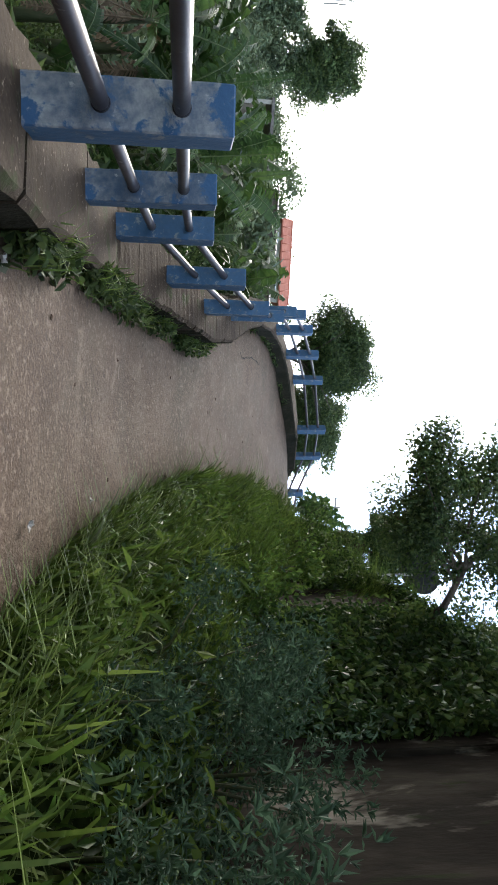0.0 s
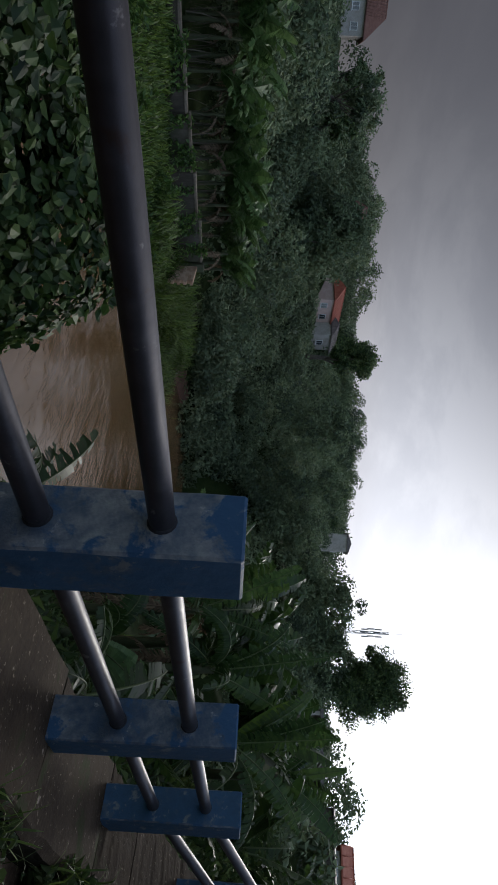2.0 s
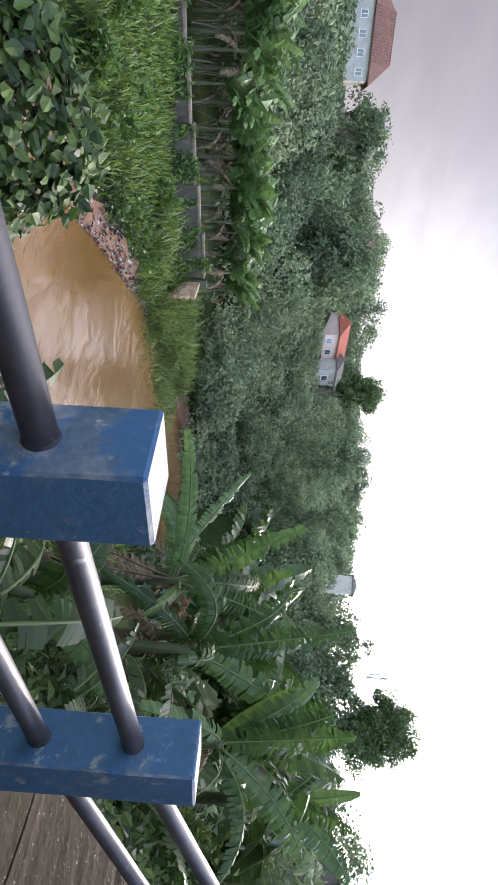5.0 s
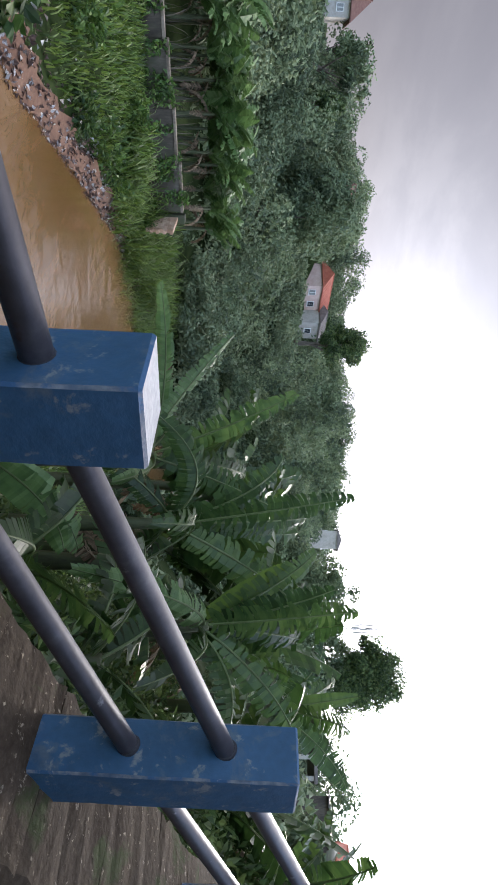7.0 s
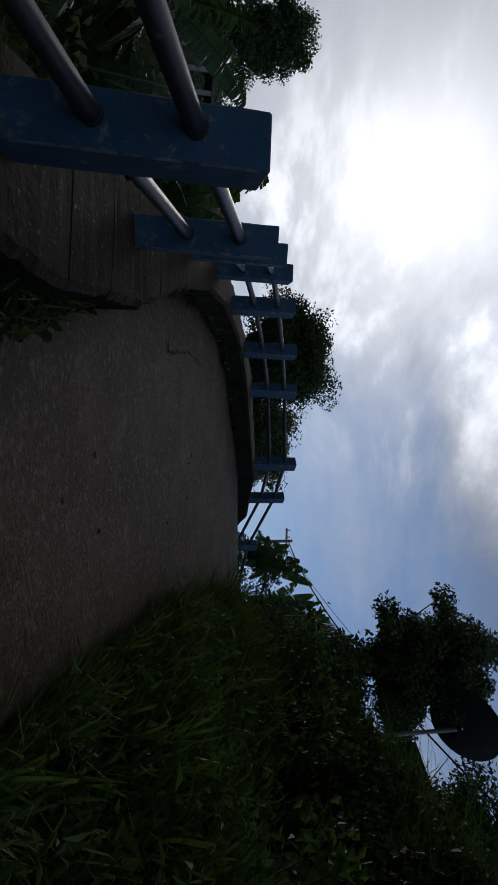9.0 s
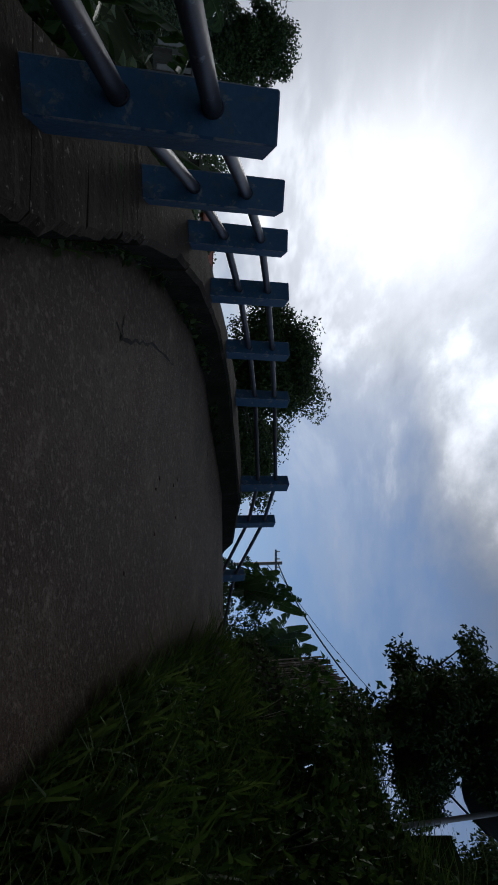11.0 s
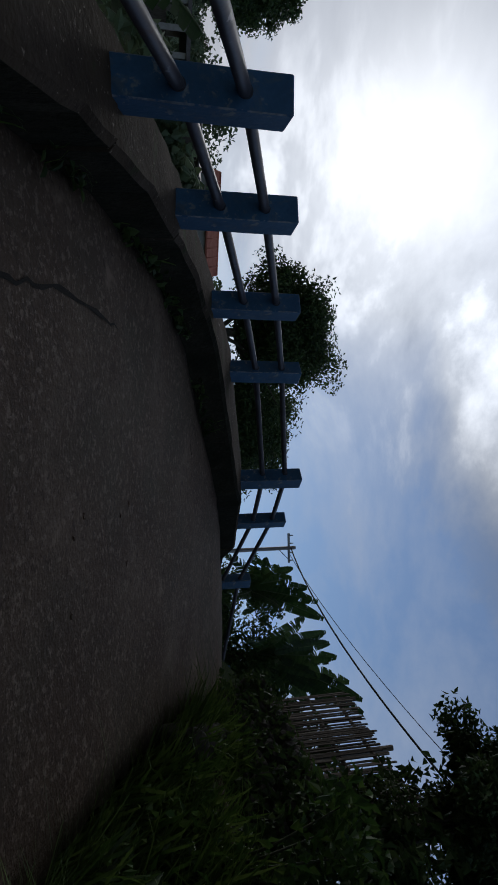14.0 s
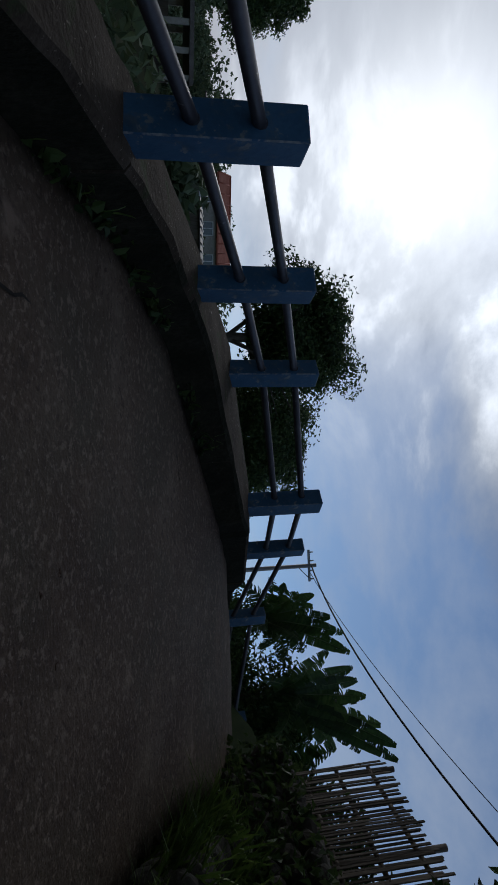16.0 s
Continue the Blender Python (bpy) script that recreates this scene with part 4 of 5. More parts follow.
def far_bank():
    n = 4500
    y = R.uniform(4, 34, n)
    d = np.abs(R.normal(0, 1.6, n)) + 0.1
    x = along(FAR_SHORE, y) - d
    z = ground_z(x, y)
    v, f = leaves(np.stack([x, y, z + 0.1], 1), 0.24, 0.2, droop=0.4)
    tagged(data_mesh("rubbish", v, f, M_TRASH), "washed-up plastic scraps and rubbish along the far waterline", "rubbish", kind="stuff")
    soil, sf = [], []
    ys = np.linspace(-4, 40, 90)
    for k, yy in enumerate(ys):
        for dd in (-0.4, 0.6, 1.5, 2.6 + R.normal(0, 0.3)):
            xx = float(along(FAR_SHORE, yy)) - dd
            soil.append((xx, yy, gz(xx, yy) + 0.10 + 0.1 * R.random()))
        if k:
            for j in range(3):
                a = (k - 1) * 4 + j
                sf.append((a, a + 1, a + 5, a + 4))
    tagged(data_mesh("bank_soil", soil, sf, M_SOIL, smooth=True), "bare reddish soil along the far waterline", "soil", kind="stuff")
    n = 15000
    y = R.uniform(-14, 20, n)
    wx = np.interp(y, [-14, -4, 5, 12, 18.4, 20], [-37, -38.2, -40.3, -42, -43.6, -44])
    sx = along(FAR_SHORE, y) - 3.2
    x = sx + (wx - sx) * R.random(n) ** 0.8
    v, f = blades(np.stack([x, y, ground_z(x, y)], 1), 0.55, 0.09, 0.5)
    tagged(data_mesh("grass", v, f, M_GRASS), "bright green grass below the far river wall", "grass", kind="stuff")
    n = 5200
    y = R.uniform(-14, 19, n)
    wx = np.interp(y, [-14, -4, 5, 12, 18.4], [-37, -38.2, -40.3, -42, -43.6])
    wz = np.interp(y, [-14, -4, 5, 12, 18.4], [-4.9, -4.6, -4.35, -4.0, -3.55])
    front = np.abs(R.normal(0, 0.5, n))
    patchy = (np.sin(y * 1.3) + np.sin(y * 2.9 + 1) > -0.2)
    p = np.stack([wx + 0.1 + front, y, wz + 0.35 - front * 1.6 - R.uniform(0, 1.3, n) * (np.sin(y * 2.1) > 0)], 1)[patchy]
    v, f = leaves(p, 0.36, 0.2, droop=0.8)
    tagged(data_mesh("wall_weeds", v, f, M_WEED), "weeds trailing over the far river wall", "weeds", kind="stuff")
    # tall reeds round the wall's end
    for cx, cy, rx, ry, L, n in ((-42, 20.5, 2.5, 3.2, 1.5, 2600), (-46, 26, 3.4, 4.5, 1.9, 4200), (-38.5, 15.5, 2.0, 2.8, 1.1, 1600), (-50, 31, 3, 3, 1.6, 1800)):
        x, y = cx + R.normal(0, rx * 0.5, n), cy + R.normal(0, ry * 0.5, n)
        v, f = blades(np.stack([x, y, ground_z(x, y) + R.uniform(0, 0.9, n)], 1), L, 0.08, 0.9)
        tagged(data_mesh("reeds", v, f, M_GRASS), "tall arching reeds at the end of the far wall", "reeds", kind="stuff")
    n = 240
    t = R.random(n)
    y = -12 + t * 30
    x = np.interp(y, [-14, -4, 5, 12, 18.4], [-37, -38.2, -40.3, -42, -43.6]) - R.uniform(1, 5, n)
    v, f = blades(np.stack([x, y, ground_z(x, y) + 0.5], 1), 2.2, 0.07, 0.25)
    tagged(data_mesh("cane_stakes", v, f, M_DEADGRASS), "dry canes and stakes behind the far wall", "canes", kind="stuff")


far_bank()

far_banana = banana_plant((-46.0, 12.0, gz(-46, 12)), 2.8, 10, 2.4, "broad green banana plant behind the far river wall", group="banana grove across the river", dry=1, broad=1.3, leaf_material=M_BANANA_PALE_TOPLIT, torn=(0.25, 0.7))
far_banana_b = banana_plant((-47.5, 8.0, gz(-47.5, 8)), 3.5, 9, 2.6, "tall banana plant with torn leaves across the river", group="banana grove across the river", dry=2, broad=1.25, low=0.1, leaf_material=M_BANANA_PALE_TOPLIT, torn=(0.25, 0.8))
for k in range(54):
    y = -16 + k * 0.7 + R.normal(0, 0.8)
    x = float(np.interp(y, [-14, -4, 5, 12, 20], [-37, -38.2, -40.3, -42, -44])) - R.uniform(2.4, 7.5)
    src = far_banana if k % 2 else far_banana_b
    copy_thing(src, Matrix.Translation((x, y, gz(x, y) - 0.1)) @ Matrix.Rotation(R.uniform(0, 6.28), 4, "Z") @ Matrix.Scale(R.uniform(1.0, 1.3), 4))


def woods():
    """Crowns of the far woods, joined."""
    vs, fs, off = [], [], 0

    def crown(x, y, r, h, n, leaf):
        nonlocal off
        z = gz(x, y)
        # lower growth in front of the houses
        for hx, hy, half, hz in ((-115, 54.5, 8, 11.2), (-140, 3, 13, 12.0), (-130, 131, 4.5, 27.0)):
            ux, uy = hx + 0.3, hy - 4.5
            L = math.hypot(ux, uy)
            ux, uy = ux / L, uy / L
            t = (x + 0.3) * ux + (y - 4.5) * uy
            if 30 < t < L and abs((x + 0.3) * uy - (y - 4.5) * ux) < half * t / L + r * 0.7:
                h = min(h, 1.0 + (hz - 1.0) * t / L - z)
        if h < 1.2:
            return
        k = R.integers(6, 10)
        for j in range(k):
            a, q = R.uniform(0, math.tau), R.random() ** 0.5
            c = np.array([x + math.cos(a) * q * r * 0.8, y + math.sin(a) * q * r * 0.8, z + h * (0.80 - 0.60 * q * q) + R.normal(0, 0.25)])
            p, out = clump_points(c, r * R.uniform(0.32, 0.5), n // k, 0.8, 0.8)
            v, f = leaves(p, leaf, leaf * 0.62, outward=out, shingle=True)
            vs.append(v)
            fs.append(f + off)
            off += len(v)

    for k in range(150):
        y = R.uniform(-30, 120)
        x = float(along(FAR_SHORE, y)) - R.uniform(24, 75)
        if abs(x + 115) < 11 and abs(y - 54) < 9 or x < -95 and abs(y + 5) < 20:
            continue
        crown(x, y, R.uniform(3.6, 5.4), R.uniform(8.5, 12.5), 900, 0.55)
    for k in range(800):
        y = R.uniform(-30, 150)
        df = 9 + 100 * R.random() ** 1.1
        x = float(along(FAR_SHORE, y)) - df
        if df < 22 and -16 < y < 21:
            continue
        if abs(x + 115) < 8 and abs(y - 54) < 7 or abs(x + 136) < 14 and abs(y + 5) < 18 or abs(x + 128) < 8 and abs(y - 131) < 8 or abs(x + 89) < 4 and abs(y - 34) < 4:
            continue
        crown(x, y, R.uniform(2.8, 4.8), R.uniform(4.5, 8.0), 420 if df < 45 else 260, 0.52 if df < 45 else 0.7)
    # thickets closing the river's bend, and the near side ahead
    for k in range(110):
        t = R.random()
        x, y = -53 - 12 * t + R.normal(0, 2), 30 + 36 * t + R.normal(0, 3)
        crown(x - 4, y, R.uniform(1.8, 3.0), R.uniform(3.5, 6.0), 260, 0.5)
    for k in range(330):
        y = R.uniform(27, 110)
        x = float(along(NEAR_SHORE, y)) + 1.5 + 40 * R.random() ** 1.3
        if x > -9 or abs(x + 23) < 7 and abs(y - 74) < 8 or abs(x + 19) < 7 and 41 < y < 55 or side_distance(NEAR_SHORE, np.array([x]), np.array([y]))[0] < 1.5:
            continue
        crown(x, y, R.uniform(1.6, 2.8), R.uniform(4.0, 7.0) if x < -34 else R.uniform(1.0, 2.2), 260, 0.5)
    for k in range(150):
        x, y = R.uniform(-66, -27), R.uniform(56, 118)
        if abs(x + 23) < 8 and abs(y - 75) < 9:
            continue
        crown(x, y, R.uniform(2.4, 3.6), R.uniform(4.5, 7.5), 280, 0.5)
    for k in range(240):
        x, y = R.uniform(-170, -20), R.uniform(108, 200)
        if abs(x + 130) < 8 and abs(y - 131) < 8 or abs(x + 89.5) < 5 and abs(y - 119.5) < 5:
            continue
        crown(x, y, R.uniform(3.5, 6.0), R.uniform(5.5, 9.0), 110, 1.1)
    for k in range(70):
        x, y = R.uniform(-12, 26), R.uniform(52, 90)
        crown(x, y, R.uniform(1.5, 2.6), R.uniform(1.6, 3.0), 130, 0.5)
    # the skyline between the hut and the round tree
    state = R.bit_generator.state
    for k in range(60):
        t = R.random()
        x, y = -72 + 27 * t + R.normal(0, 1.5), 48 + 22 * t + R.normal(0, 1.5)
        r = R.uniform(1.8, 2.9)
        top = 15.0 + 1.0 * max(0, t - 0.55) + R.normal(0, 0.45) - (1.3 if 0.28 < t < 0.5 else 0)
        crown(x, y, r, (top - 0.4 * r - gz(x, y)) / 0.8, 420, 0.5)
    R.bit_generator.state = state
    tagged(data_mesh("far_woods", np.concatenate(vs), np.concatenate(fs), M_WOOD_HAZY), "dense green woodland covering the far river slope", "woodland", kind="stuff")


woods()

tree("tree", -45.0, 72.3, 8.6, 14.0, 5.0, "dark round-crowned tree standing above the village skyline", n_clumps=110, per=200, leaf=0.42, crown_from=0.18)
tree("tree", -85, 29.2, gz(-85, 29.2) - 1, 18.6 - gz(-85, 29.2), 7.2, "huge dense spreading tree on the far hillside", n_clumps=80, per=230, leaf=0.65, crown_from=0.1, material=M_WOOD_HAZY)
tree("tree", -96, 54, 9.5, 13.0, 3.6, "feathery tree rising over the far woods", n_clumps=70, per=90, leaf=0.55, crown_from=0.25)
tree("tree", -88, 13, 6.5, 9.0, 4.0, "leafy tree on the skyline across the river", n_clumps=26, per=80, leaf=0.6, crown_from=0.2, material=M_WOOD_HAZY)
tree("tree", -6.9, 45.5, 4.5, 10.7, 4.1, "large dark tree with bare lower limbs beyond the road", n_clumps=120, per=330, leaf=0.24, crown_from=0.40, bare=9)
tree("tree", -1.4, 49.5, 5.0, 9.4, 4.1, "broad leafy tree beyond the top of the road", n_clumps=100, per=330, leaf=0.24, crown_from=0.15)
for k in range(26):
    y = -25 + k * 6.2 + R.normal(0, 1.5)
    x = float(np.interp(y, [-30, 20, 60, 140], [-112, -104, -112, -128])) + R.normal(0, 5)
    if abs(y - 54) < 7 or abs(y - 3) < 10 or abs(y - 132) < 6:
        continue
    b = gz(x, y)
    tree("tree", x, y, b - 0.5, R.uniform(6.5, 11), R.uniform(2.2, 3.8), "airy skyline tree on the far hill", n_clumps=20, per=90, leaf=0.7, crown_from=0.3, group="skyline trees", material=M_TREE)

for k in range(16):
    y = R.uniform(-12, 17)
    x = float(along(FAR_SHORE, y)) - R.uniform(3.0, 11.0)
    shrub(x, y, gz(x, y), R.uniform(0.7, 1.3), R.uniform(0.9, 1.7), 260, 0.34, "leafy weed bush on the grass of the far bank", M_WEED if k % 2 else M_VINE, group="bushes on the far bank")

# ---- near slope below the railing ----


def near_slope():
    # climbing vine heaped over the bank
    vs, fs, off = [], [], 0
    for cx, cy, cz, r, n in ((-9.6, -2.2, -3.2, 2.6, 2600), (-9.4, 1.0, -3.4, 2.6, 3000), (-9.6, 3.6, -4.0, 2.3, 2600), (-9.8, 5.4, -4.9, 1.8, 1600), (-7.4, -0.5, -3.2, 1.8, 1500), (-10.6, 6.9, -5.6, 1.4, 900), (-9.9, 5.2, -3.3, 1.9, 1900)):
        p, out = clump_points((cx, cy, cz), r, int(n * 1.9), 0.95, 0.84)
        p += 0.18 * np.sin(p[:, [1, 2, 0]] * 3.1)
        v, f = leaves(p, 0.21, 0.18, outward=out, fold=0.12, shingle=True, broad=True)
        vs.append(v)
        fs.append(f + off)
        off += len(v)
    tagged(data_mesh("vine_thicket", np.concatenate(vs), np.concatenate(fs), M_VINE), "broad-leaved creeper heaped over the river bank", "creeper", kind="stuff")
    n = 24000
    y = np.concatenate([R.uniform(-4, 30, 16000), R.uniform(7, 16, 8000)])
    x = along(POSTS, y) - 0.45 - np.abs(R.normal(0, 3.6, n))
    ok = side_distance(NEAR_SHORE, x, y) > 0.2
    x, y = x[ok], y[ok]
    p = np.stack([x, y, ground_z(x, y) + R.uniform(0, 0.8, len(x)) ** 1.5], 1)
    v, f = leaves(p, 0.17, 0.08, droop=0.1, up=0.5)
    tagged(data_mesh("undergrowth", v, f, M_TREE), "tangled weeds covering the slope below the railing", "undergrowth", kind="stuff")
    n = 5200
    y = R.uniform(12, 40, n)
    x = along(NEAR_SHORE, y) + np.abs(R.normal(0, 2.2, n))
    v, f = blades(np.stack([x, y, ground_z(x, y)], 1), 0.6, 0.06, 0.6)
    tagged(data_mesh("grass", v, f, M_GRASS), "bright grass at the near waterline", "grass", kind="stuff")


near_slope()
for x, y in ((-3.6, 12.6), (-4.4, 14.8), (-6.8, 14.6), (-5.8, 17.2), (-8.6, 13.8), (-7.2, 16.8)):
    shrub(x, y, gz(x, y), 0.8, 0.9, 700, 0.12, "dark leafy bush on the slope below the railing", M_TREE, group="bushes on the slope")
G, P, L, D = M_BANANA, M_BANANA_PALE_TOPLIT, M_BANANA_LIT, M_BANANA_DRY
BY_RAIL = "banana plants by the railing"
grown_banana(-7.0, 11.2, (-6.8, 10.75, 0.05), [((-7.95, 8.95, 0.02), 0.13, 0.12, 0.5, P), ((-7.5, 9.75, -0.35), 0.16, 0.22, 0.5, P), ((-7.75, 9.5, 0.95), 0.13, -0.05, 0.75, P), ((-7.3, 10.05, 1.78), 0.16, 0.1, 0.6, G),
             ((-5.7, 10.3, -0.25), 0.16, 0.2, 0.3, P), ((-6.9, 11.7, 1.7), 0.2, 0.15, 0.9, G), ((-7.9, 11.9, 1.2), 0.2, 0.3, 0.9, G), ((-8.6, 10.6, -0.4), 0.18, 0.4, 0.8, G),
             ((-7.42, 9.95, -2.4), 0.12, -0.2, 0.9, D), ((-6.3, 9.9, -1.9), 0.12, -0.1, 0.9, D)], "banana plant with long combed leaves reaching over the river", BY_RAIL)
grown_banana(-5.9, 11.2, (-5.75, 10.9, 0.45), [((-6.3, 10.3, 1.6), 0.17, 0.25, 0.95, G), ((-5.88, 10.5, 2.4), 0.19, 0.05, 1.0, G), ((-6.6, 11.5, 2.0), 0.2, 0.2, 0.9, G), ((-5.2, 11.9, 2.1), 0.2, 0.2, 0.9, G),
             ((-4.9, 10.1, 0.3), 0.2, 0.35, 0.8, G), ((-5.9, 9.5, 0.2), 0.19, 0.4, 0.9, G), ((-6.2, 10.0, -0.9), 0.16, 0.2, 0.9, G)], "dark banana plant with feathery torn leaves below the railing", BY_RAIL)
grown_banana(-4.9, 11.9, (-4.95, 11.65, 0.85), [((-5.4, 11.12, 1.72), 0.17, 0.06, 0.05, L), ((-5.5, 11.0, 2.0), 0.19, 0.12, 0.8, G), ((-5.2, 11.25, 2.22), 0.17, 0.1, 0.9, G), ((-4.95, 11.3, 2.45), 0.18, 0.1, 0.9, G),
             ((-4.55, 10.4, -0.4), 0.19, 0.35, 0.4, P), ((-3.75, 11.0, 0.3), 0.18, 0.3, 0.7, G), ((-4.1, 12.6, 1.9), 0.2, 0.2, 0.8, G), ((-5.6, 12.7, 2.0), 0.2, 0.25, 0.9, G), ((-3.6, 12.2, 0.9), 0.19, 0.35, 0.9, G)],
             "banana plant with one smooth yellow-green young leaf", BY_RAIL)
grown_banana(-5.4, 9.5, (-5.3, 9.65, -1.3), [((-4.85, 10.45, -0.42), 0.2, 0.2, 0.3, P), ((-4.3, 9.9, -0.35), 0.17, 0.2, 0.5, P), ((-6.0, 9.0, -0.7), 0.18, 0.25, 0.6, G), ((-5.2, 8.6, -1.0), 0.18, 0.3, 0.6, G), ((-4.4, 9.0, -1.3), 0.17, 0.35, 0.7, G),
             ((-6.5, 10.1, -0.9), 0.17, 0.25, 0.8, G)], "young banana plant low on the slope", BY_RAIL)
grown_banana(-6.3, 15.5, (-6.2, 15.25, 1.9), [((-6.25, 14.9, 3.15), 0.17, 0.05, 0.05, G), ((-6.95, 14.5, 2.6), 0.2, 0.25, 0.8, G), ((-5.5, 14.6, 2.9), 0.2, 0.2, 0.8, G), ((-5.3, 15.9, 3.0), 0.22, 0.2, 0.4, G), ((-7.2, 15.8, 3.0), 0.2, 0.2, 0.8, G),
             ((-5.2, 14.3, 1.5), 0.2, 0.4, 0.8, G), ((-6.3, 16.8, 2.5), 0.2, 0.3, 0.8, G)], "tall banana plant with a broad unfurled leaf against the sky", BY_RAIL)
SPOTS = [(-7.9, 13.4, 0.6, 9, 1.9, 2.2, -0.15), (-6.6, 14.0, 0.7, 9, 1.9, 0.7, -0.15), (-9.4, 13.4, 0.5, 8, 1.9, 5.2, -0.1), (-5.9, 13.2, 0.7, 9, 1.9, 3.3, -0.15), (-7.8, 16.2, 1.0, 8, 1.8, 1.9, 0.0), (-5.0, 18.6, 0.5, 6, 1.3, 0.9, 0.2),
         (-4.3, 13.6, 0.5, 8, 1.8, 2.2, -0.05), (-6.4, 18.2, 0.7, 7, 1.6, 3.9, 0.1), (-8.2, 12.0, 0.1, 8, 1.9, 2.7, 0.0), (-7.0, 12.6, 0.2, 8, 1.9, 4.4, 0.0), (-3.9, 9.6, -1.0, 6, 1.3, 0.6, 0.2), (-5.0, 15.0, 0.3, 8, 1.5, 5.5, 0.1),
         (-3.7, 15.4, 0.1, 7, 1.2, 1.5, 0.2), (-6.3, 12.2, -0.2, 7, 1.7, 1.1, 0.3), (-4.0, 11.2, -0.6, 6, 1.4, 3.5, 0.3), (-7.0, 8.6, -2.6, 6, 1.7, 0.2, 0.4), (-3.3, 7.6, -1.5, 6, 1.3, 2.9, 0.4)]
for x, y, top, c, s, turn, low in SPOTS:
    banana_plant((x, y, gz(x, y)), max(top - gz(x, y), 0.7), c, s, "green banana plant with torn leaves on the slope below the railing", turn, BY_RAIL, 2, tuple(R.normal(0, 0.15, 2)), low, 1.25)
CREST = "banana plants at the crest"
grown_banana(3.1, 29.5, (2.9, 29.2, 6.1), [((2.5, 29.3, 7.6), 0.2, 0.1, 0.2, G), ((3.0, 29.0, 7.9), 0.2, 0.1, 0.2, G), ((3.5, 29.3, 7.8), 0.2, 0.1, 0.3, G), ((3.4, 28.3, 7.0), 0.2, 0.25, 0.5, G), ((2.35, 28.9, 7.1), 0.21, 0.1, 0.3, G), ((2.7, 28.96, 7.45), 0.21, 0.1, 0.25, G), ((3.3, 28.6, 8.08), 0.21, 0.1, 0.2, G), ((3.74, 28.45, 8.18), 0.21, 0.12, 0.2, G), ((2.2, 29.4, 6.9), 0.21, 0.2, 0.4, G),
             ((3.8, 29.0, 7.2), 0.21, 0.25, 0.6, G), ((2.4, 28.5, 6.2), 0.21, 0.3, 0.7, G), ((1.9, 28.8, 6.4), 0.21, 0.25, 0.7, G), ((2.0, 29.2, 5.6), 0.21, 0.4, 0.7, G), ((3.5, 28.6, 6.0), 0.21, 0.4, 0.7, G), ((3.9, 28.8, 6.6), 0.21, 0.3, 0.7, G), ((2.9, 28.2, 5.7), 0.21, 0.4, 0.7, G)], "dark banana plant with paddle-shaped leaves beside the top of the road", CREST, (-0.3, -1.0, 0.3))
grown_banana(4.7, 28.8, (4.5, 28.4, 6.3), [((4.9, 28.4, 8.3), 0.2, 0.1, 0.3, G), ((5.4, 28.2, 8.3), 0.2, 0.1, 0.3, G), ((5.9, 28.0, 8.2), 0.2, 0.2, 0.4, G), ((4.05, 28.3, 8.2), 0.21, 0.1, 0.2, G), ((4.31, 28.2, 8.25), 0.21, 0.08, 0.15, G), ((4.66, 28.05, 8.4), 0.21, 0.1, 0.2, G), ((5.23, 27.75, 8.62), 0.21, 0.12, 0.2, G), ((5.61, 27.5, 8.88), 0.21, 0.1, 0.15, G),
             ((5.95, 27.5, 8.9), 0.21, 0.1, 0.2, G), ((5.6, 28.4, 7.6), 0.21, 0.25, 0.6, G), ((3.8, 27.9, 6.9), 0.21, 0.3, 0.7, G), ((5.5, 27.8, 6.9), 0.21, 0.3, 0.7, G), ((4.5, 27.6, 6.6), 0.21, 0.3, 0.7, G), ((3.6, 28.3, 7.6), 0.21, 0.15, 0.3, G), ((5.8, 28.0, 7.6), 0.21, 0.2, 0.3, G), ((5.2, 27.6, 6.0), 0.21, 0.4, 0.7, G), ((3.9, 27.7, 5.9), 0.21, 0.4, 0.7, G)],
             "tall dark banana plant fanned against the sky at the crest", CREST, (-0.3, -1.0, 0.3))
for x, y, h, s, turn in ((2.0, 28.6, 0.9, 1.4, 0.3), (3.7, 29.4, 1.2, 1.6, 2.6), (5.6, 29.2, 1.5, 1.7, 5.1), (6.4, 28.8, 1.9, 1.8, 2.0)):
    banana_plant((x, y, gz(x, y)), h, 9, s, "dark banana plant with torn leaves beside the top of the road", turn, CREST, 2, (0, 0), 0.1, 1.35)


flower = thing("banana_flower", (-8.3, 10.7, 0.0), "drooping purple-brown banana flower on a curved stalk", "flower")
part("stalk", bent_tube(bmesh.new(), [(0, 0, -0.55), (0.02, -0.2, -0.45), (0.05, -0.42, -0.5), (0.07, -0.5, -0.72), (0.07, -0.5, -0.9)], [0.03, 0.028, 0.025, 0.022, 0.02], 7), M_STEM, flower)
bud = bmesh.new()
bmesh.ops.create_uvsphere(bud, u_segments=12, v_segments=8, radius=1.0)
for v in bud.verts:
    v.co = Vector((v.co.x * 0.06 * (1.2 - 0.4 * v.co.z), v.co.y * 0.06 * (1.2 - 0.4 * v.co.z), v.co.z * 0.14))
part("bud", bud, M_DEAD, flower).location = (0.07, -0.5, -1.0)

# ---- kerbside weeds and the grass bank ----


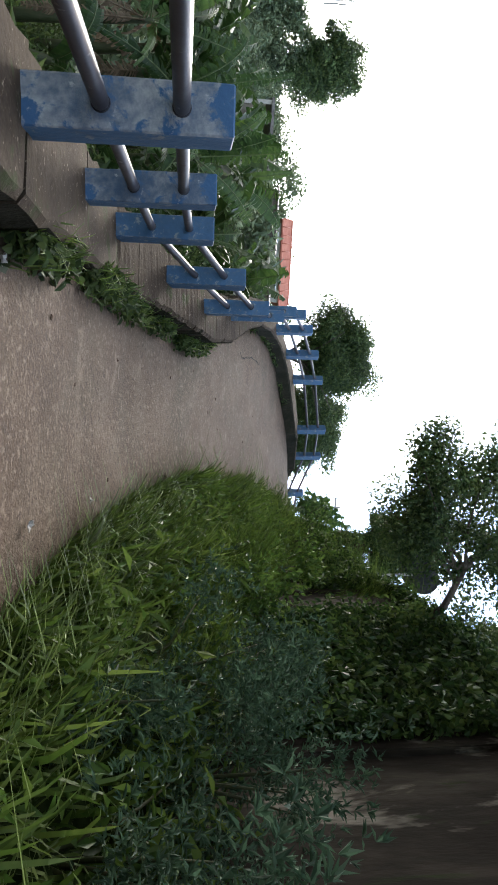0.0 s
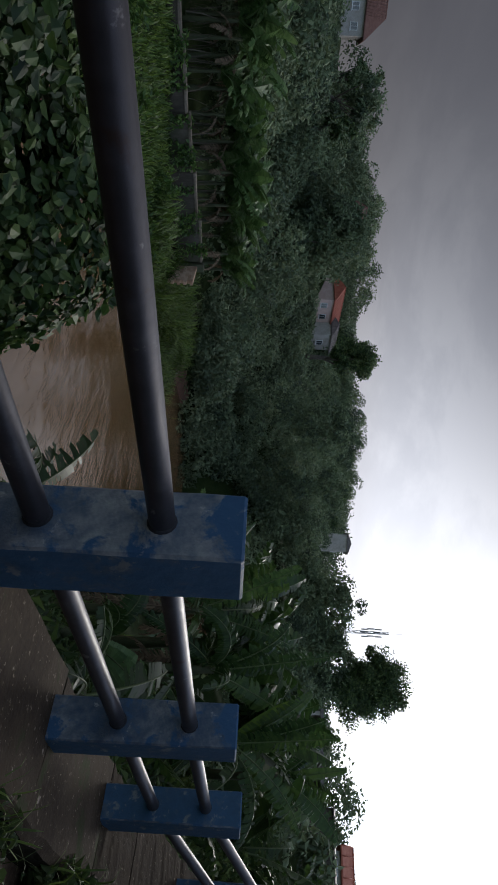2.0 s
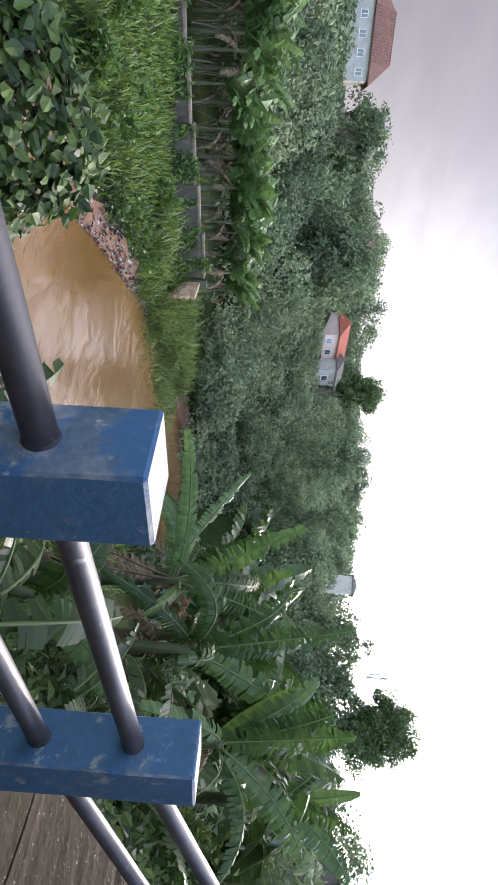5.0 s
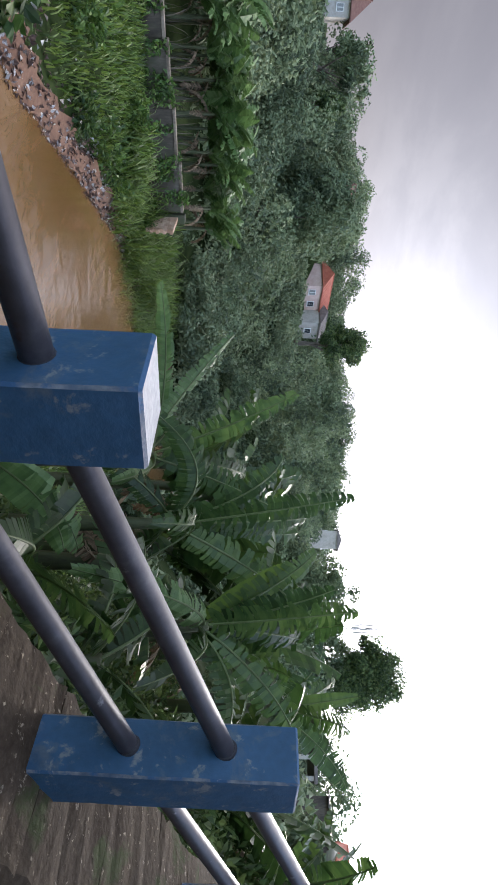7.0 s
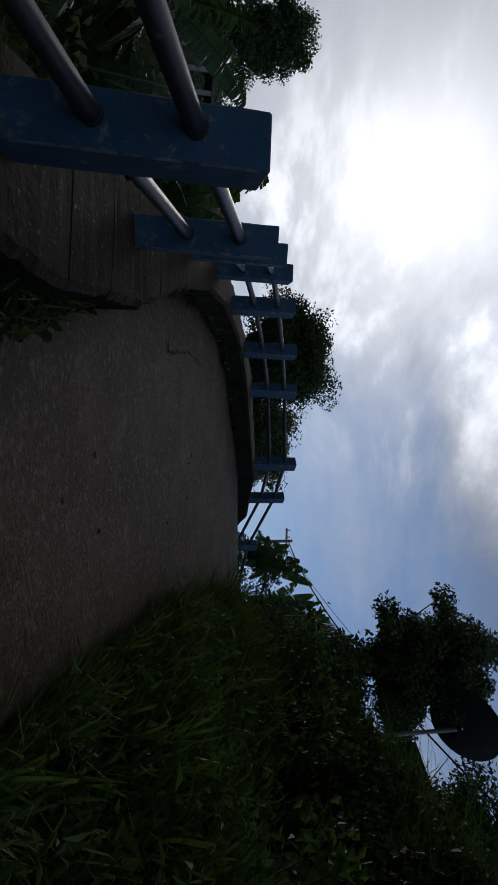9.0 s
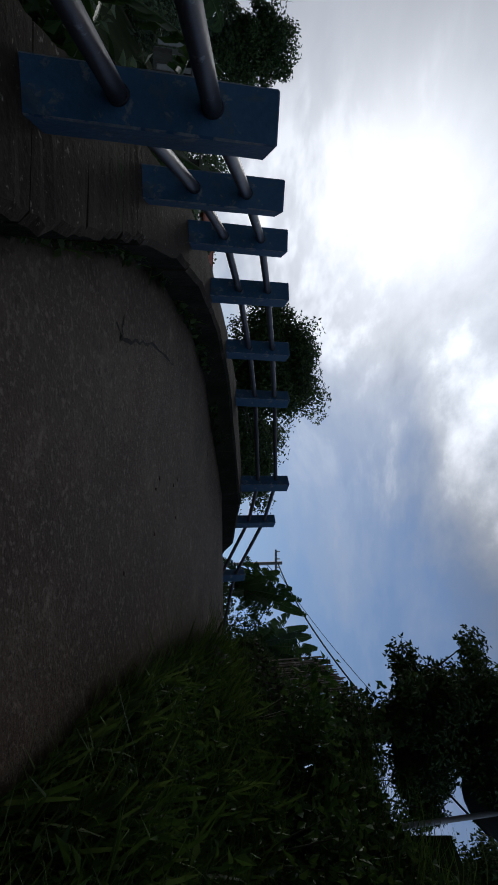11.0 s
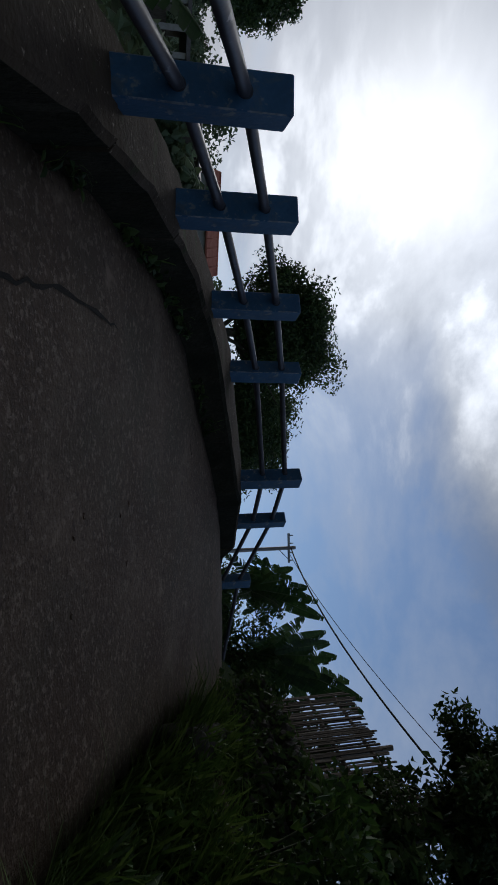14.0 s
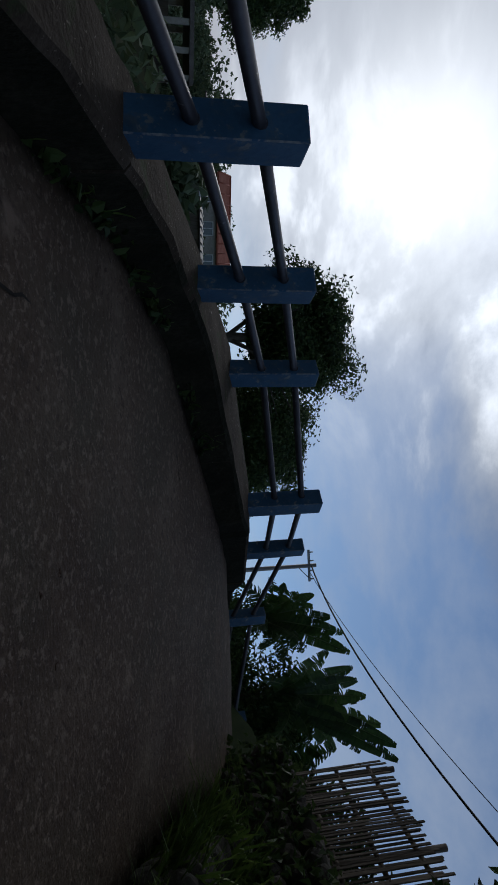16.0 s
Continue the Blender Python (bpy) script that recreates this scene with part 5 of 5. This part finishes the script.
def verge():
    n = 5200
    y = np.concatenate([R.uniform(4.0, 11.6, 4200), R.uniform(11.6, 21, 1000)])
    e = along(LEFT, y)
    x = e + np.minimum(np.abs(R.normal(0, 0.13, n)), 0.3) * np.where(y < 11.6, 1.0, 0.5) - 0.05
    lump = np.sin(y * 3.1) * np.sin(y * 1.3 + 1) > -0.35
    p = np.stack([x, y, road_z(y) + R.uniform(0, 0.22, n) * np.where(y < 11.6, 1, 0.5)], 1)[lump]
    v, f = leaves(p, 0.10, 0.065, up=0.6, broad=True)
    tagged(data_mesh("kerb_weeds", v, f, M_TREE), "low leafy weeds growing along the foot of the kerb", "weeds", kind="stuff")
    v, f = blades(p[:: 4], 0.24, 0.012, 0.8)
    tagged(data_mesh("kerb_grass", v, f, M_GRASS), "thin grass tufts along the kerb", "grass", kind="stuff")
    n = 19000
    y = R.uniform(1.5, 20.5, n)
    e = along(RIGHT, y)
    w = np.where(y < 18, WALL_X - e, 1.0)
    x = e - 0.05 + np.clip((y - 14.5) * 0.06, 0, 0.12) + w * R.random(n) ** 1.25
    keep = R.random(n) < np.where((y < 6.5) & (x > 2.1), 0.25, 1)
    p = np.stack([x, y, ground_z(x, y)], 1)[keep]
    tuft = 0.75 + 0.45 * np.sin(p[:, 0] * 4.3 + np.sin(p[:, 1] * 2.2) * 2) * np.sin(p[:, 1] * 3.1)
    v, f = blades(p, 0.66 * tuft, 0.032, 0.85, (-0.35, -0.1))
    tagged(data_mesh("bank_grass", v, f, M_GRASS), "long bright grass arching over the road edge", "grass", kind="stuff")
    n = 4200
    y = R.uniform(2, 18, n)
    x = along(RIGHT, y) + 0.1 + (WALL_X - along(RIGHT, y)) * R.random(n)
    p = np.stack([x, y, ground_z(x, y) + R.uniform(0.05, 0.55, n)], 1)
    v, f = leaves(p, 0.14, 0.06, up=0.5)
    big = p[R.random(len(p)) < 0.07]
    v2, f2 = leaves(big + (0, 0, 0.12), 0.26, 0.07, up=0.5)
    tagged(data_mesh("broad_weeds", v2, f2, M_GRASS), "single broad leaves standing out of the bank grass", "weeds", kind="stuff")
    tagged(data_mesh("bank_weeds", v, f, M_WEED), "broad-leaved weeds among the bank grass", "weeds", kind="stuff")


verge()
for x, y, r, h, n in ((2.5, 3.4, 0.75, 1.25, 420), (2.75, 4.6, 0.8, 1.35, 460), (2.35, 5.5, 0.7, 1.1, 380), (2.8, 6.4, 0.7, 1.3, 400), (2.6, 2.2, 0.7, 1.2, 380), (2.1, 4.3, 0.5, 0.8, 240)):
    shrub(x, y, gz(x, y), r, h, int(n * 1.8), 0.075, "bushy blue-green shrub with lobed leaves against the wall", M_SHRUB, True, group="shrubs on the bank")
for x, y, r, h, n in ((2.6, 9.6, 0.6, 1.0, 420), (2.7, 12.4, 0.6, 1.2, 480), (2.6, 15.0, 0.6, 1.3, 480), (2.4, 17.3, 0.7, 1.5, 560)):
    shrub(x, y, gz(x, y), r, h, n, 0.13, "dark leafy bush at the foot of the wall", M_WEED, group="bushes on the bank")


for x, y, r, h, n in ((1.4, 28.6, 0.9, 2.6, 1100), (2.3, 29.4, 1.0, 2.9, 1200), (3.2, 30.2, 1.0, 3.1, 1200), (0.4, 27.6, 0.8, 1.7, 600), (4.2, 30.8, 1.0, 3.2, 1100), (2.7, 28.4, 0.8, 2.4, 900), (5.9, 23.4, 0.8, 0.6, 400), (6.4, 24.4, 0.9, 0.7, 500), (7.0, 25.4, 0.9, 0.8, 500), (5.3, 28.6, 0.9, 2.5, 1300), (4.5, 29.0, 0.9, 2.2, 1200), (6.1, 29.2, 0.9, 2.9, 1300), (3.5, 29.2, 0.9, 1.8, 1000),
                      (5.2, 22.3, 0.7, 0.6, 400), (4.6, 21.4, 0.6, 0.5, 380), (3.9, 22.5, 0.5, 0.5, 400), (4.4, 23.5, 0.6, 0.7, 500), (3.7, 21.3, 0.4, 0.45, 300), (8.6, 26.6, 1.0, 0.9, 500), (4.8, 32.4, 1.1, 3.2, 1900), (6.0, 33.4, 1.2, 3.4, 2000), (7.4, 33.8, 1.2, 3.4, 1900), (5.4, 31.2, 0.9, 2.4, 1200)):
    shrub(x, y, gz(x, y), r, min(h, 2.3), n * 2, 0.14, "dark dense bush at the crest of the road", M_TREE, group="bushes at the crest")


def hanging_vines():
    for a, b, drop, n in ((6.0, 8.4, 3.4, 9000), (8.4, 10.5, 3.2, 7500), (10.5, 12.7, 0.5, 900), (12.7, 17.3, 1.9, 7000), (4.4, 6.0, 1.1, 1300), (-2, 4.4, 0.7, 1800)):
        y = R.uniform(a, b, n)
        t = wall_top(y) + 0.06
        d = drop * R.random(n) ** 0.7 * (0.8 + 0.2 * np.sin(y * 5.0 + 1))
        x = WALL_X - 0.05 - np.abs(R.normal(0, 0.14, n)) + np.where(d < 0.25, 0.2 * R.random(n), 0)
        v, f = leaves(np.stack([x, y, t + np.where(y > 12.5, -0.02, 0.12) - d], 1), 0.10, 0.065, droop=1.1, up=0.0, broad=True)
        ob = data_mesh("hanging_creeper", v, f, M_VINE)
        tagged(ob, "dark creeper hanging over the top of the wall", "creeper", kind="stuff")


hanging_vines()


def wall_top_grass():
    n = 2600
    y = np.concatenate([R.uniform(11.5, 17.3, 1900), R.uniform(-1, 11.5, 700)])
    p = np.stack([WALL_X + R.uniform(-0.06, 0.25, n), y, wall_top(y) - 0.12 - np.abs(R.normal(0, 0.6, n)) * (y > 12)], 1)
    p[:, 0] = np.where(y > 12, WALL_X - 0.03, p[:, 0])
    v, f = blades(p, 0.3, 0.016, 1.4, (-0.9, -0.2))
    tagged(data_mesh("wall_top_grass", v, f, M_GRASS), "long grass spilling over the top of the wall", "grass", kind="stuff")


wall_top_grass()

# ---- right side beyond the wall ----


def stone_edge():
    e = tagged(new("stone_edging"), "low rough stone edging along the bank", "edging", kind="structure")
    pts = [(1.75, 18.2), (2.2, 19.3), (2.9, 20.6), (3.6, 21.8), (4.4, 22.9)]
    for a, b in zip(pts, pts[1:]):
        for k in range(4):
            for r in range(2):
                u = (k + 0.5 + 0.25 * r) / 4
                x, y = a[0] + (b[0] - a[0]) * u + 0.05 * r, a[1] + (b[1] - a[1]) * u
                bm = bmesh.new()
                bmesh.ops.create_icosphere(bm, subdivisions=2, radius=1.0)
                for v in bm.verts:
                    v.co = Vector((v.co.x * 0.19, v.co.y * 0.2, v.co.z * 0.16)) * (1 + R.normal(0, 0.06))
                ob = part("stone", bm, M_STONE, e)
                ob.location = (x, y, float(road_z(y)) + 0.10 + 0.22 * r)
                ob.rotation_euler = (R.normal(0, 0.3), R.normal(0, 0.3), R.uniform(0, 6))


stone_edge()


def picket_fence():
    f = thing("bamboo_fence", (3.1, 18.7, 4.2), "tall slatted bamboo fence with a sloping top, dark against the sky", "fence")
    a, b = Vector((3.04, 18.5, 0)), Vector((3.14, 22.2, 0))
    d = b - a
    o = Vector((3.1, 18.7, 4.2))
    n = 62
    for k in range(n):
        p = a + d * (k / (n - 1))
        z0 = 4.7 + 0.06 * (p.y - 18.9)
        z1 = 6.02 + 0.12 * (p.y - 18.9) + R.normal(0, 0.035)
        q = Vector((p.x + R.normal(0, 0.012), p.y, 0))
        part("slat", box_bm((0.014, 0.042, z1 - z0), (q.x - o.x, q.y - o.y, (z0 + z1) / 2 - o.z), 0.004, Matrix.Rotation(R.normal(0, 0.012), 4, "X")), M_TIMBER, f)
    for zo in (4.95, 5.4, 5.85):
        part("crossbar", tube(bmesh.new(), a - o + Vector((0.03, 0, zo)), b - o + Vector((0.03, 0, zo + 0.35)), 0.028, 0.028, 7), M_TIMBER, f)
    for u in (0.02, 0.5, 0.98):
        p = a + d * u
        part("fence_post", tube(bmesh.new(), p - o + Vector((0.07, 0, 3.4)), p - o + Vector((0.07, 0, 6.2 + 0.35 * u)), 0.045, 0.04, 8), M_TIMBER, f)


picket_fence()
for x, y, h in ((3.7, 19.2, 0.9), (3.7, 20.2, 1.0), (3.8, 21.2, 1.1), (3.8, 22.1, 1.2)):
    shrub(x, y, 4.5 + 0.06 * (y - 18.9), 0.5, h, 700, 0.1, "dark leafy bush pressed behind the bamboo fence", M_TREE, group="bushes behind the fence")


def fence_creeper():
    n = 1500
    y = R.uniform(17.6, 19.3, n)
    z = 4.0 + 0.07 * (y - 18.5) + 2.6 * R.random(n) ** 1.1 * (0.5 + 0.5 * np.sin(y * 2.3 + 1.0) ** 2)
    x = 2.98 - np.abs(R.normal(0, 0.12, n))
    v, f = leaves(np.stack([x, y, z], 1), 0.15, 0.09, droop=0.8)
    n = 1000
    y2 = R.uniform(18.2, 22.4, n)
    v2, f2 = leaves(np.stack([2.76 - np.abs(R.normal(0, 0.07, n)), y2, 3.7 + 0.07 * (y2 - 18.5) + 1.15 * R.random(n)], 1), 0.12, 0.08, droop=0.9)
    tagged(data_mesh("rubble_creeper", v2, f2, M_TREE), "dark weeds hanging over the rubble wall", "creeper", kind="stuff")
    tagged(data_mesh("fence_creeper", v, f, M_TREE), "dark creeper climbing the bamboo fence", "creeper", kind="stuff")


fence_creeper()


def rubble_wall():
    w = tagged(new("rubble_wall"), "dark rough rubble wall below the bamboo fence", "wall", kind="structure")
    for r in range(5):
        for k in range(13):
            bm = bmesh.new()
            bmesh.ops.create_icosphere(bm, subdivisions=2, radius=1.0)
            for v in bm.verts:
                v.co = Vector((v.co.x * 0.2, v.co.y * 0.19, v.co.z * 0.15)) * (1 + R.normal(0, 0.05))
            ob = part("stone", bm, M_STONE, w)
            y = 18.5 + (k + 0.5 * (r % 2)) * 0.3
            ob.location = (2.95 + R.normal(0, 0.025), y, 3.75 + 0.07 * (y - 18.5) + r * 0.24)
            ob.rotation_euler = (R.normal(0, 0.2), R.normal(0, 0.2), R.normal(0, 0.3))


rubble_wall()


def ledge():
    bm = bmesh.new()
    rows = []
    for k in range(13):
        y = 17.6 + k * 0.38
        z = 3.62 + 0.075 * (y - 17.6) + R.normal(0, 0.008)
        x = 2.42 + 0.03 * (y - 17.6)
        rows.append([bm.verts.new(p) for p in ((x, y, z - 0.7), (x + R.normal(0, 0.012), y, z), (x + 0.03, y, z + 0.03), (x + 0.42, y, z + 0.03), (x + 0.42, y, z - 0.7))])
    for A, B in zip(rows, rows[1:]):
        for q in range(4):
            bm.faces.new((A[q], B[q], B[q + 1], A[q + 1]))
    bm.faces.new(rows[0])
    bm.faces.new(rows[-1][::-1])
    bmesh.ops.recalc_face_normals(bm, faces=bm.faces)
    tagged(link("ledge", bm, M_SLAB), "low worn concrete ledge at the foot of the rubble wall", "ledge", kind="structure")


ledge()


def satellite_dish(x, y, z):
    s = thing("satellite_dish", (x, y, z), "dark mesh satellite dish on a steel pole above the wall", "satellite dish")
    part("pole", tube(bmesh.new(), (0, 0, -1.6), (0, 0, 0.75), 0.035, 0.035, 10), M_STEEL, s)
    bm = bmesh.new()
    rings = []
    for k in range(7):
        r = 0.62 * k / 6 + 0.01
        rings.append([bm.verts.new((r * math.cos(a * math.tau / 24), r * math.sin(a * math.tau / 24), 0.36 * r * r)) for a in range(24)])
    for A, B in zip(rings, rings[1:]):
        for k in range(24):
            bm.faces.new((A[k], A[(k + 1) % 24], B[(k + 1) % 24], B[k])).smooth = True
    bmesh.ops.solidify(bm, geom=bm.faces[:], thickness=0.012)
    turn = Matrix.Translation((0, 0, 0.85)) @ Matrix.Rotation(radians(200), 4, "Z") @ Matrix.Rotation(radians(38), 4, "X")
    dish = part("reflector", bm, M_DISH, s)
    dish.matrix_basis = turn
    for a in (0.4, 2.5, 4.6):
        part("strut", tube(bmesh.new(), (0.6 * math.cos(a), 0.6 * math.sin(a), 0.13), (0, 0, 0.55), 0.01, 0.01, 6), M_STEEL, dish)
    part("feed_horn", tube(bmesh.new(), (0, 0, 0.48), (0, 0, 0.62), 0.05, 0.04, 10), M_STEEL, dish)


satellite_dish(3.75, 17.1, 6.2)


def utility_pole():
    u = thing("utility_pole", (3.68, 39.2, 4.3), "slim grey utility pole with a crossarm carrying cables", "pole")
    part("pole", tube(bmesh.new(), (0, 0, -0.4), (0, 0, 6.3), 0.11, 0.08, 10), M_STEEL, u)
    part("crossarm", box_bm((1.3, 0.09, 0.09), (0, 0, 6.0), 0.01), M_STEEL, u)
    for k in (-0.55, -0.2, 0.2, 0.55):
        part("insulator", tube(bmesh.new(), (k, 0, 6.04), (k, 0, 6.2), 0.035, 0.025, 8), M_FRAME, u)
    part("brace", tube(bmesh.new(), (0, 0.05, 5.5), (0.5, 0.05, 5.98), 0.02, 0.02, 6), M_STEEL, u)


utility_pole()


def cable(a, b, sag, r, label):
    a, b = Vector(a), Vector(b)
    pts = [a.lerp(b, k / 24) - Vector((0, 0, sag * 4 * (k / 24) * (1 - k / 24))) for k in range(25)]
    ob = link("cable", bent_tube(bmesh.new(), pts, [r] * 25, 6), M_WIRE)
    tagged(ob, label, "cable", "overhead cables")


cable((3.68, 39.2, 10.4), (9.0, 15.5, 12.0), 1.3, 0.028, "thick twisted black overhead cable running off the pole")
cable((3.9, 39.2, 10.3), (10.5, 15.0, 14.2), 1.15, 0.012, "thin black overhead wire")

for x, y, b, h, s, lab in ((9.5, 21.5, 5.6, 8.0, 2.6, "feathery tall tree behind the wall"), (10.5, 29.0, 4.6, 4.0, 1.7, "bushy tree beyond the fence")):
    tree("tree", x, y, b, h, s, lab, n_clumps=60, per=330, leaf=0.15, crown_from=0.3)
tree("tree", 3.7, 18.4, 4.7, 2.7, 1.1, "dense dark small tree at the end of the wall", n_clumps=40, per=420, leaf=0.075, crown_from=0.05, trunk_r=0.07)
tree("tree", 3.9, 19.2, 4.6, 4.2, 1.25, "slender small-leaved tree leaning over the end of the wall", n_clumps=80, per=300, leaf=0.095, crown_from=0.25, trunk_r=0.09, lean=(-0.9, -0.8))
tree("tree", 3.5, 9.9, 4.4, 2.8, 1.75, "slender small-leaved tree on the wall overhanging the road", n_clumps=70, per=280, leaf=0.09, crown_from=-0.3, trunk_r=0.06, lean=(-2.0, 0.0))
tree("tree", 4.3, 7.6, 4.9, 3.4, 1.9, "bushy tree rooted on top of the wall", n_clumps=30, per=420, leaf=0.08, crown_from=0.05, trunk_r=0.08)
for x, y, z, h in ((4.4, 10.4, 4.4, 2.4), (4.5, 11.8, 4.6, 2.4)):
    tree("tree", x, y, z, h, 1.3, "dense leafy bush crowding the top of the wall", n_clumps=30, per=260, leaf=0.1, crown_from=0.0, trunk_r=0.05, group="bushes on the wall")

# ---- litter ----


def litter(x, y, w, material, label, name):
    bm = bmesh.new()
    bmesh.ops.create_grid(bm, x_segments=4, y_segments=3, size=w)
    for v in bm.verts:
        v.co = Vector((v.co.x + R.normal(0, w * 0.12), v.co.y * 0.6 + R.normal(0, w * 0.12), abs(R.normal(0, w * 0.35))))
    bmesh.ops.solidify(bm, geom=bm.faces[:], thickness=0.002)
    ob = link(name, bm, material)
    ob.matrix_basis = Matrix.Translation((x, y, float(road_z(y)) + 0.018)) @ Matrix.Rotation(R.uniform(0, 6), 4, "Z")
    tagged(ob, label, "litter")


litter(1.0, 4.6, 0.05, M_LITTER, "crumpled pale scrap lying on the road edge", "paper_scrap")
litter(0.98, 12.5, 0.05, M_LITTER, "pale plastic scrap at the grass edge", "plastic_scrap")
litter(0.82, 9.6, 0.06, M_DEAD, "curled dead brown leaf on the road", "dead_leaf")
litter(0.95, 6.4, 0.035, M_LITTER, "small pale petal on the road edge", "paper_scrap")
litter(-0.62, 4.0, 0.05, M_LITTER, "crumpled pale wrapper at the kerb", "paper_scrap")
for k in range(16):
    y = R.uniform(5, 18)
    litter(float(R.uniform(-1.0, 0.8)), y, 0.022, M_DEAD, "small dead leaf fallen on the road", "dead_leaf")

# ---- pieces of the kerb ----
build_kerb()
